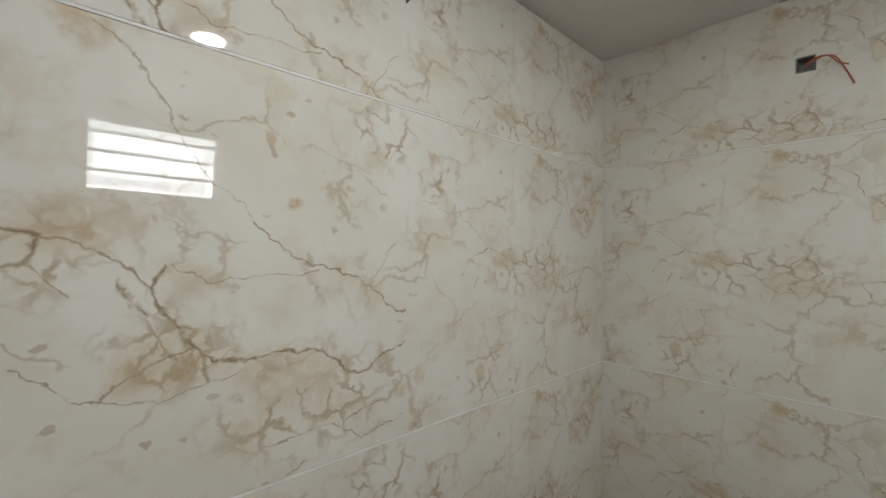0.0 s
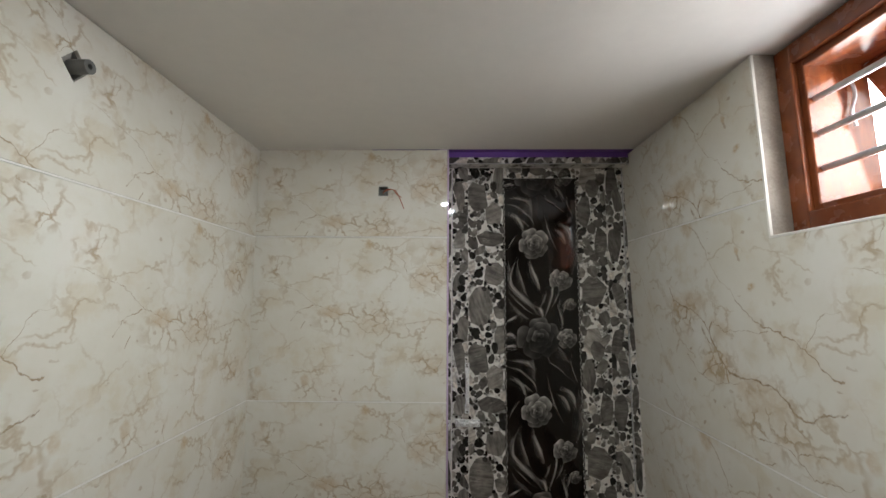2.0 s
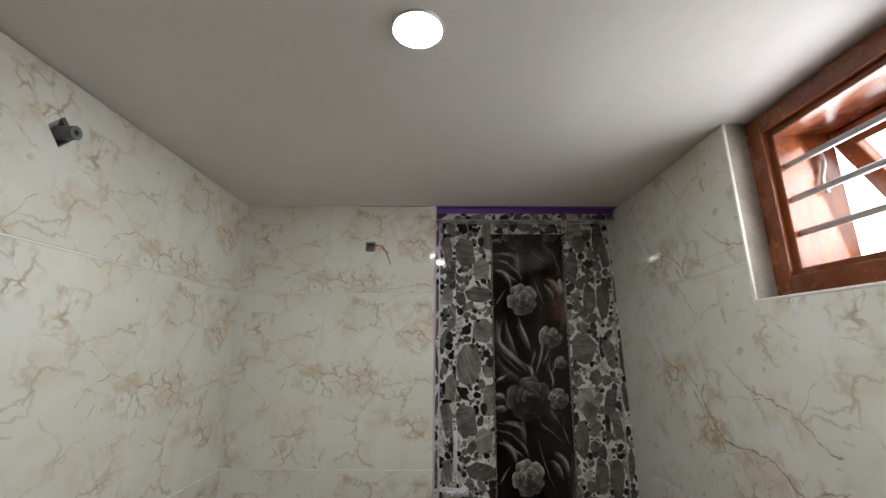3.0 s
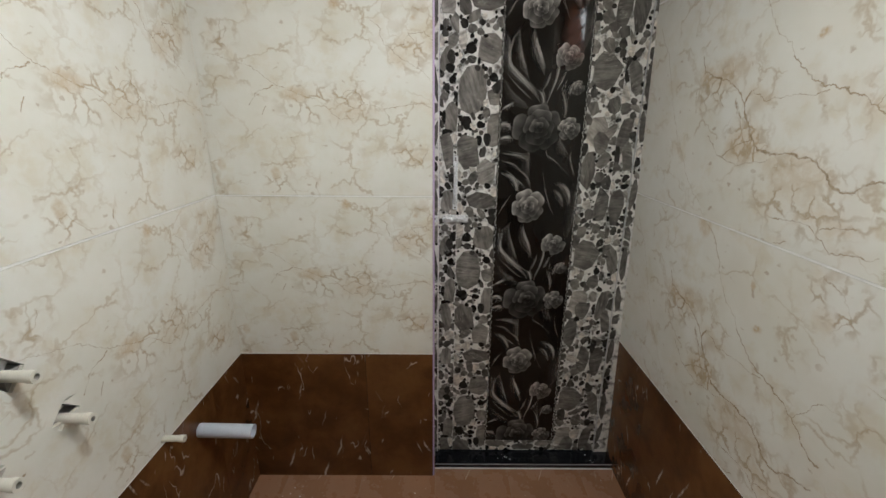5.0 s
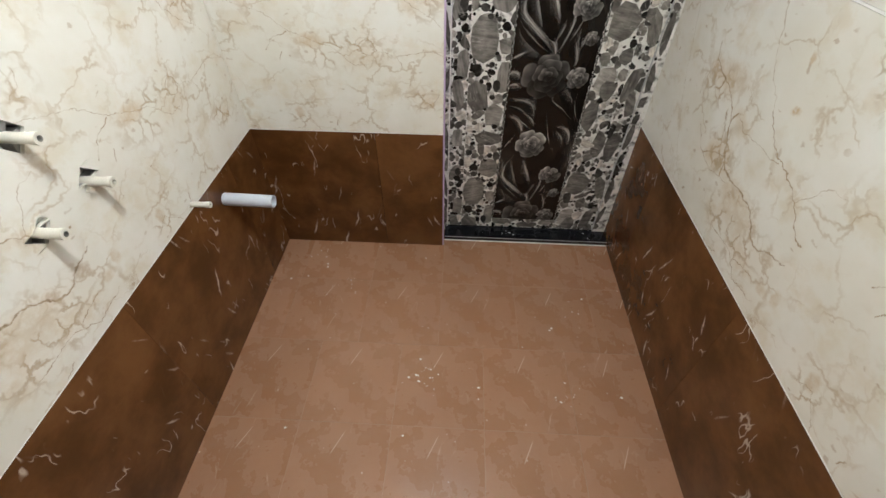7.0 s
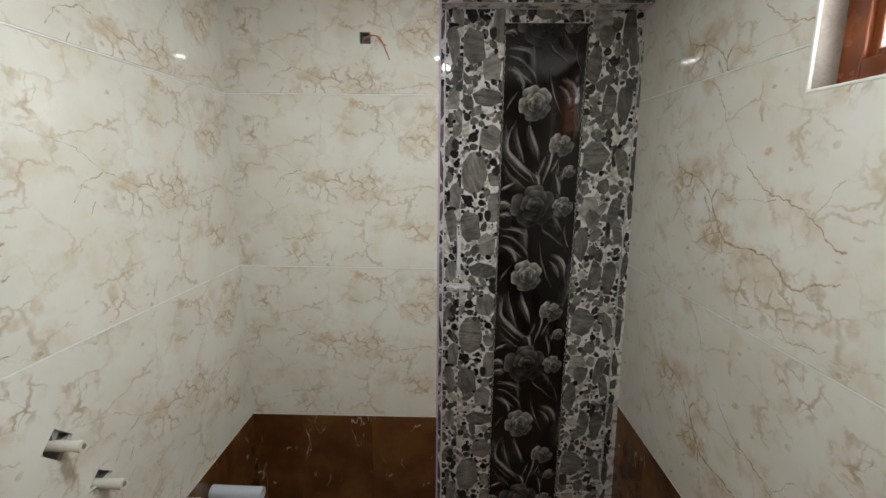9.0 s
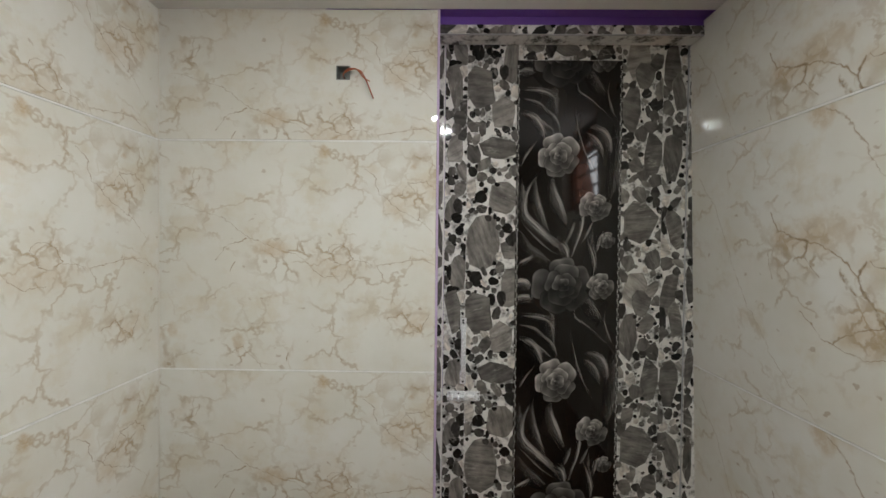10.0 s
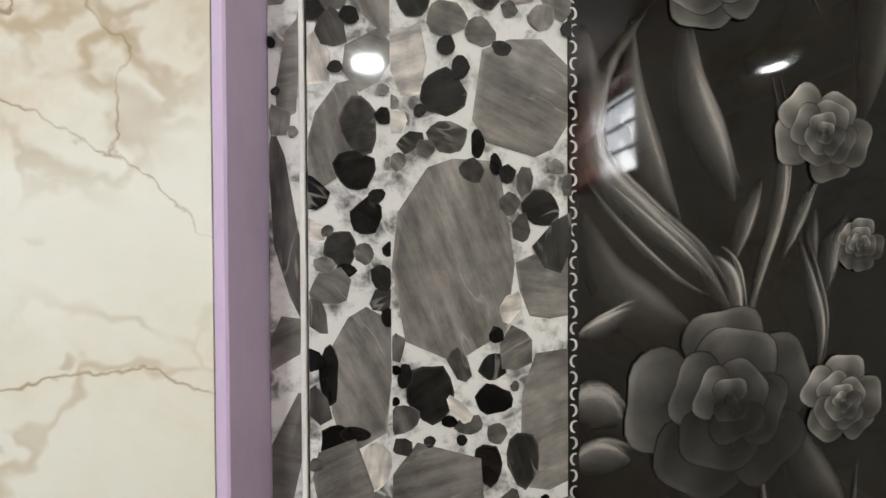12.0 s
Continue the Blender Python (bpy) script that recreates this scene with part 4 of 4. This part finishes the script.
def scroll_chain(parent, u, v0, v1):
    """A narrow black border with a row of small silver scrolls."""
    part("border", box(u - 0.0045, u + 0.0045, v0, v1, 0.0, 0.0006), M_BLACK, parent, "narrow black border strip")
    bm = bmesh.new()
    n = int((v1 - v0) / 0.0132)
    for i in range(n):
        c = v0 + 0.0066 + i * 0.0132
        flip = 1 if i % 2 else -1
        path = []
        for k in range(13):
            a = -2.3 + 4.9 * k / 12
            r = 0.0016 + 0.0016 * (k / 12)
            path.append((u + flip * r * math.cos(a) * 0.95, c + 0.0055 * (k / 12 - 0.5) + r * math.sin(a)))
        prev = None
        for k, (x, y) in enumerate(path):
            h = 0.0010 * (0.6 + 0.5 * math.sin(math.pi * k / 12))
            a = -2.3 + 4.9 * k / 12
            dx, dy = flip * math.cos(a) * h, math.sin(a) * h
            cur = (bm.verts.new((x - dx, y - dy, 0.0009)), bm.verts.new((x + dx, y + dy, 0.0009)))
            if prev:
                bm.faces.new((prev[0], prev[1], cur[1], cur[0]))
            prev = cur
    tagged(part("scrolls", bm, M_CHAIN, parent, "row of small silver scrolls"), kind="stuff")


def door():
    m = basis((0, DOOR_Y, 0), (1, 0, 0), (0, 0, 1), (0, -1, 0))
    lo, hi = 0.050, 2.118
    root = tagged(empty("door_1", m), "closed bathroom door printed with grey stones and dark roses", "door", kind="structure")
    part("leaf", box(0.7452, 1.428, lo, hi, -0.032, -0.0005, bevel=0.0015), M_MATRIX, root, "door leaf with white stone-print laminate")
    sheet = Sheet()
    stone_band(sheet, 3, (0.808, 0.951, lo + 0.002, hi - 0.002), STONES_LEFT, 1.0, 0.0003, PEBBLES_LEFT)
    stone_band(sheet, 5, (0.7462, 0.8075, lo + 0.002, hi - 0.002), STONES_EDGE, 1.15, 0.0003, PEBBLES_EDGE)
    stone_band(sheet, 8, (1.244, 1.3595, lo + 0.002, hi - 0.002), STONES_RIGHT)
    stone_band(sheet, 13, (1.360, 1.4265, lo + 0.002, hi - 0.002), STONES_FAR, 1.1)
    stone_band(sheet, 21, (0.953, 1.242, 2.058, hi - 0.002), [(1.00, 0.31, 0.03, 0.02, 0.12), (1.09, 0.30, 0.035, 0.022, 0.13), (1.17, 0.315, 0.03, 0.02, 0.2)], 1.2)
    stone_band(sheet, 34, (0.953, 1.242, lo + 0.002, 0.104), [(1.0, -1.70, 0.05, 0.02, 0.13), (1.12, -1.715, 0.05, 0.02, 0.12), (1.2, -1.70, 0.03, 0.018, 0.2)], 1.2)
    tagged(sheet.build("printed_stones", M_STONE, root, "grey and black printed stones"), kind="stuff")
    c0, c1, d0, d1 = 0.956, 1.239, 0.105, 2.057
    part("centre_panel", box(c0, c1, d0, d1, -0.0004, 0.0004), M_DARK, root, "dark brown printed centre panel")
    bounds = (c0 + 0.0005, c1 - 0.0005, d0 + 0.0005, d1 - 0.0005)
    leaves, flowers = Sheet(), Sheet()
    for rep in range(-1, 4):
        ou, ov = 1.067, ROSE_Z - rep * PERIOD
        inside = lambda v, r: d0 - r * 0.5 < v < d1 + r * 0.5
        w = 0.0006
        for half, strength, pts in LEAVES_D + LEAVES_A + LEAVES_B + LEAVES_C:
            w += 0.00003
            pp = [(ou + a, ov + b) for a, b in pts]
            if max(p[1] for p in pp) > d0 and min(p[1] for p in pp) < d1:
                ribbon(leaves, pp, half * 0.75, strength, w, bounds)
                if strength > 0.6:
                    w += 0.00003
                    ribbon(leaves, [(x + 0.006, y + 0.009) for x, y in pp], half * 0.35, strength * 0.75, w, bounds)
        rng = random.Random(4)
        for k, (a, b, r, lum) in enumerate(reversed(BLOOMS)):
            if inside(ov + b, r):
                rose(flowers, rng, ou + a, ov + b, r, lum * 2.3, 0.0018 + 0.000008 * k, bounds, 0.5 + k)
        if inside(ov, 0.07):
            rng = random.Random(9)
            rose(flowers, rng, ou, ov, 0.068, 0.80, 0.00184, bounds, 1.9)
    tagged(leaves.build("printed_leaves", M_FLORAL, root, "soft grey printed leaves and stems"), kind="stuff")
    tagged(flowers.build("printed_roses", M_FLORAL, root, "grey printed roses"), kind="stuff")
    scroll_chain(root, 0.9525, d0, d1)
    scroll_chain(root, 1.2415, d0, d1)
    part("edge_strip", box(1.4284, 1.4305, lo, hi, -0.032, 0.0010, bevel=0.0005), M_STEEL, root, "grey edging strip")
    part("edge_strip", box(0.7455, 1.4284, hi + 0.0002, hi + 0.002, -0.032, 0.0008), M_STEEL, root, "grey edging strip")
    # bow handle
    hx, h0, h1 = 0.803, 1.135, 1.325
    handle = part("handle", box(hx - 0.009, hx + 0.009, h0, h0 + 0.035, 0.0005, 0.0052, bevel=0.0015), M_CHROME, root, "bright steel bow handle")
    bm = bmesh.new()
    add_box(bm, hx - 0.009, hx + 0.009, h1 - 0.035, h1, 0.0005, 0.0052, 0.0015)
    part("foot_plate", bm, M_CHROME, handle)
    n = 22
    pts = [(hx, h0 + 0.02 + (h1 - h0 - 0.04) * i / n, 0.004 + 0.030 * min(1.0, math.sin(math.pi * i / n) * 1.9) ** 0.7) for i in range(n + 1)]
    bm = bmesh.new()
    rings = []
    for p in pts:
        rings.append([bm.verts.new((p[0] + dx, p[1], p[2] + dw)) for dx, dw in ((-0.007, 0), (-0.004, 0.004), (0.004, 0.004), (0.007, 0), (0.004, -0.003), (-0.004, -0.003))])
    for p, q in zip(rings, rings[1:]):
        for k in range(6):
            bm.faces.new((p[k], p[(k + 1) % 6], q[(k + 1) % 6], q[k]))
    bm.faces.new(rings[0])
    bm.faces.new(rings[-1][::-1])
    shade(part("grip", bm, M_CHROME, handle), 60)
    for z in (h0 + 0.007, h1 - 0.007, h1 - 0.014):
        part("screw", add_tube(bmesh.new(), (hx, z, 0.0050), (hx, z, 0.0058), 0.003, 12), M_BLACK, handle, "dark screw hole")
    # sliding bolt across the gap to the frame
    bz = 1.100
    bolt = part("bolt", box(0.7585, 0.852, bz - 0.014, bz + 0.014, 0.0005, 0.0042, bevel=0.001), M_CHROME, root, "bright steel sliding bolt")
    shade(part("rod", add_tube(bmesh.new(), (0.7578, bz, 0.009), (0.846, bz, 0.009), 0.0055, 16), M_CHROME, bolt))
    for x in (0.770, 0.812, 0.840):
        part("loop", box(x - 0.006, x + 0.006, bz - 0.009, bz + 0.009, 0.003, 0.0165, bevel=0.003), M_CHROME, bolt)
    part("knob", add_tube(bmesh.new(), (0.792, bz, 0.012), (0.792, bz - 0.004, 0.030), 0.004, 12), M_CHROME, bolt)
    for x in (0.765, 0.791, 0.847):
        for dz in (-0.008, 0.008):
            part("screw", add_tube(bmesh.new(), (x, bz + dz, 0.0040), (x, bz + dz, 0.0048), 0.0022, 10), M_BLACK, bolt, "dark screw")
    return root


def door_frame():
    m = basis((0, DOOR_Y, 0), (1, 0, 0), (0, 0, 1), (0, -1, 0))
    root = tagged(empty("door_frame", m), "narrow door frame covered in grey stone print", "door frame", kind="structure")
    f, fl, jl, jx, hz = 0.004, 0.065, 0.7185, 0.7430, 2.098
    part("jamb", box(jl, jx, FLOOR_Z, CEIL + 0.007, -0.09, f, bevel=0.001), M_MATRIX, root)
    # white strip: the bevelled edge's reflected highlight put into colour
    part("edge_highlight", box(jx - 0.0020, jx + 0.0016, 0.047, hz, 0.0, f + 0.0014, bevel=0.0006), M_WHITE_EDGE, root, "thin white strip for the highlight on the bevelled door edge")
    part("jamb", box(1.4312, 1.4890, FLOOR_Z, CEIL + 0.007, -0.09, f, bevel=0.001), M_MATRIX, root)
    part("head", box(0.7290, 1.4890, hz, 2.1235, 0.0045, fl, bevel=0.001), M_MATRIX, root)
    part("head_top", box(0.7290, 1.4890, 2.1237, CEIL + 0.007, 0.0045, fl - 0.001), M_PURPLE, root, "purple painted top of the frame")
    part("head_bead", box(0.7290, 1.45, hz - 0.0014, hz + 0.0010, fl - 0.004, fl + 0.0010, bevel=0.0005), M_STEEL, root, "thin grey edge bead")
    part("head_filling", box(jx + 0.0005, 1.4308, 2.1215, CEIL + 0.007, -0.09, 0.004), M_PURPLE, root, "purple painted rebate")
    sheet = Sheet()
    small = [(0.728, 0.02, 0.016, 0.05, 0.12), (0.733, -0.22, 0.016, 0.07, 0.08), (0.730, 0.25, 0.014, 0.06, 0.10), (0.737, -0.10, 0.012, 0.04, 0.15)]
    stone_band(sheet, 55, (jl + 0.001, jx - 0.0022, 0.06, 2.0975), small, 1.2, f + 0.0003)
    stone_band(sheet, 56, (1.4318, 1.4560, 0.06, CEIL + 0.006), [(1.44, 0.05, 0.016, 0.06, 0.10), (1.445, -0.22, 0.016, 0.07, 0.08), (1.442, 0.28, 0.014, 0.06, 0.09)], 1.2, f + 0.0003)
    stone_band(sheet, 57, (0.7300, 1.4850, hz + 0.001, 2.1230), [], 1.0, fl + 0.0003)
    tagged(sheet.build("printed_stones", M_STONE, root, "grey and black printed stones"), kind="stuff")
    keeper = part("bolt_keeper", box(jl + 0.002, jx - 0.003, 1.087, 1.113, f + 0.0018, f + 0.0045, bevel=0.001), M_CHROME, root, "bright steel bolt keeper")
    part("screw", add_tube(bmesh.new(), (0.730, 1.1, f + 0.0045), (0.730, 1.1, f + 0.0052), 0.003, 12), M_BLACK, keeper, "dark screw")
    sill = tagged(part("door_sill", box(OPEN_X + 0.001, 1.4915, 0.040, 0.2, FLOOR_Z + 0.0005, 0.046, bevel=0.002), M_GRANITE),
                  "polished black granite door sill", "door sill", kind="structure")
    part("sill_edge", box(OPEN_X + 0.003, 1.489, 0.0385, 0.0405, 0.0385, 0.0425), M_STEEL, sill, "pale line along the sill's edge")
    part("sill_joint", box(OPEN_X + 0.001, 1.4905, 0.0335, 0.0395, FLOOR_Z, FLOOR_Z + 0.0025), M_GROUT, sill, "white cement joint")


door()
door_frame()

# ---- pipes, holes and wires in the walls ----
M_PVC = paint("grey_white_pvc", (0.62, 0.66, 0.74), 0.32, 0.05, 14.0, 0.05)
M_CPVC = paint("cream_cpvc", (0.74, 0.71, 0.62), 0.35, 0.06, 20.0, 0.05)
M_DARKPIPE = paint("dark_grey_plug", (0.16, 0.165, 0.16), 0.45, 0.1, 30.0)
M_WIRE = paint("orange_brown_wire", (0.42, 0.13, 0.05), 0.45, 0.1, 40.0, 0.0)
M_WIRE_RED = paint("dull_red_wire", (0.42, 0.10, 0.05), 0.45, 0.1, 40.0, 0.0)
M_METALBOX = paint("galvanised_box", (0.34, 0.35, 0.33), 0.45, 0.2, 50.0, 0.1, 0.5, 0.5)


def stub(y, z, length, r, material, label, drop=0.0, inner=0.6, collar=False):
    """A capped or open pipe end that sticks out of its rough hole in the wall."""
    bm = add_tube(bmesh.new(), (-0.033, y, z), (length, y, z - drop), r, 24, r * inner)
    ob = tagged(shade(part("pipe_stub", bm, material), 50), label, "pipe")
    if collar:
        shade(part("thread", add_tube(bmesh.new(), (length - 0.012, y, z - drop), (length + 0.001, y, z - drop), r * 1.14, 24, r * inner), material, ob), 50)
    return ob


for y, z in ((-0.757, 1.019), (-0.681, 0.868), (-0.837, 0.864)):
    tagged(stub(y, z, 0.052, 0.0105, M_CPVC, "cream plastic water pipe stub in a rough wall hole", 0.0, 0.55, True), group="water pipe stubs")
stub(-0.786, 2.024, 0.030, 0.014, M_DARKPIPE, "dark grey plugged pipe stub high in the wall", 0.0, 0.4)
stub(-0.450, 0.611, 0.055, 0.0085, M_CPVC, "thin cream pipe stub at the dado's top edge", 0.0, 0.5, True)
stub(-0.305, 0.513, 0.168, 0.0215, M_PVC, "pale grey drain pipe sticking out of the dado", 0.004, 0.86)


def wire_box():
    root = tagged(empty("junction_box", FRONT), "open metal electrical box with loose wires, set in tiles", "electrical box")
    u0, u1, v0, v1 = 0.4635, 0.4985, 1.9575, 1.9935
    bm = bmesh.new()
    add_box(bm, u0, u0 + 0.002, v0, v1, -0.0335, -0.001)
    add_box(bm, u1 - 0.002, u1, v0, v1, -0.0335, -0.001)
    add_box(bm, u0 + 0.002, u1 - 0.002, v0, v0 + 0.002, -0.0335, -0.001)
    add_box(bm, u0 + 0.002, u1 - 0.002, v1 - 0.002, v1, -0.0335, -0.001)
    add_box(bm, u0 + 0.002, u1 - 0.002, v0 + 0.002, v1 - 0.002, -0.0335, -0.031)
    part("box", bm, M_METALBOX, root, "grey galvanised box")
    for k, (mat, end) in enumerate(((M_WIRE, (0.553, 1.949, 0.012)), (M_WIRE_RED, (0.562, 1.906, 0.010)))):
        pts = [(0.478, 1.972, -0.028), (0.482, 1.970, 0.002), (0.497, 1.974 + 0.004 * k, 0.016), (0.520, 1.977, 0.018), (0.537, 1.958 + 0.006 * k, 0.014), end]
        path = smooth3(pts, 6)
        shade(part("wire", add_sweep(bmesh.new(), path, 0.0017, 8), mat, root, "loose insulated wire"))


def smooth3(pts, n):
    p = [Vector(pts[0])] + [Vector(x) for x in pts] + [Vector(pts[-1])]
    out = []
    for i in range(1, len(p) - 2):
        for k in range(n):
            t = k / n
            a, b, c, d = p[i - 1:i + 3]
            out.append(0.5 * ((2 * b) + (c - a) * t + (2 * a - 5 * b + 4 * c - d) * t * t + (3 * b - a - 3 * c + d) * t ** 3))
    return out + [Vector(pts[-1])]


wire_box()


def splashes(name, spots, z, seed, parent=None):
    """Small flat dried drops of cement and paint."""
    rng = random.Random(seed)
    bm = bmesh.new()
    for cx, cy, spread, count in spots:
        for _ in range(count):
            x, y = cx + rng.gauss(0, spread), cy + rng.gauss(0, spread)
            r = 0.0012 + 0.0045 * rng.random() ** 2.2
            ring = [bm.verts.new((x + r * k * math.cos(a), y + r * k * math.sin(a) * 0.8, z)) for a, k in ((6.283 * i / 9, rng.uniform(0.7, 1.25)) for i in range(9))]
            top = bm.verts.new((x, y, z + min(0.0012, r * 0.3)))
            for i in range(9):
                bm.faces.new((ring[i], ring[(i + 1) % 9], top))
    return part(name, bm, M_GROUT, parent)


tagged(splashes("cement_splashes", [(0.70, -0.66, 0.035, 22), (1.18, -0.72, 0.03, 12), (0.33, -0.24, 0.03, 14), (0.20, -0.10, 0.03, 6), (1.28, -0.33, 0.05, 6),
                                    (0.75, -0.6, 0.4, 34), (0.95, -0.35, 0.25, 14)], FLOOR_Z + 0.0004, 17),
       "dried white cement and paint drops on the floor", "cement splashes", kind="stuff")
tagged(splashes("sill_splashes", [(1.03, 0.075, 0.012, 6), (1.40, 0.07, 0.010, 4), (0.95, 0.08, 0.03, 5)], 0.0464, 23),
       "dried cement drops on the black sill", "cement splashes", kind="stuff")

# ---- tiles on the walls and the floor ----
clad("wall_left", 1.65, (-1.42, -0.815, -0.21))
clad("wall_front", 0.868, (0.469,))
clad("wall_right", 0.111, (0.14, 0.745, 1.35, 1.95))
clad("wall_rear", 0.3, (-1.2, -0.6))


def floor_tiles():
    shared = {}
    ys = [0.12, -0.23, -0.535, -0.84, -1.145, -1.45, -1.755, -2.06, -2.365, -2.67, -3.01]
    for row, (y1, y0) in enumerate(zip(ys, ys[1:])):
        phase = 0.735 if row < 2 else 0.905
        for k in range(-4, 4):
            x0 = phase + 0.305 * k
            x1 = x0 + 0.305
            if x1 <= 0.0 or x0 >= 1.50:
                continue
            a, b = max(x0, -0.006), min(x1, 1.496)
            key = (round(a - x0, 3), round(b - x0, 3), round(y1 - y0, 3))
            if key not in shared:
                bm = slab(key[0] + 0.0007, key[1] - 0.0007, 0.0007, key[2] - 0.0007, -0.009, 0.0, (), (), 0.0004)
                t = part("floor_tile", bm, M_FLOOR, floor)
                shared[key] = t.data
            else:
                t = new("floor_tile", shared[key])
                t.parent = floor
            t.matrix_local = Matrix.Translation((x0, y0, FLOOR_Z))


floor_tiles()
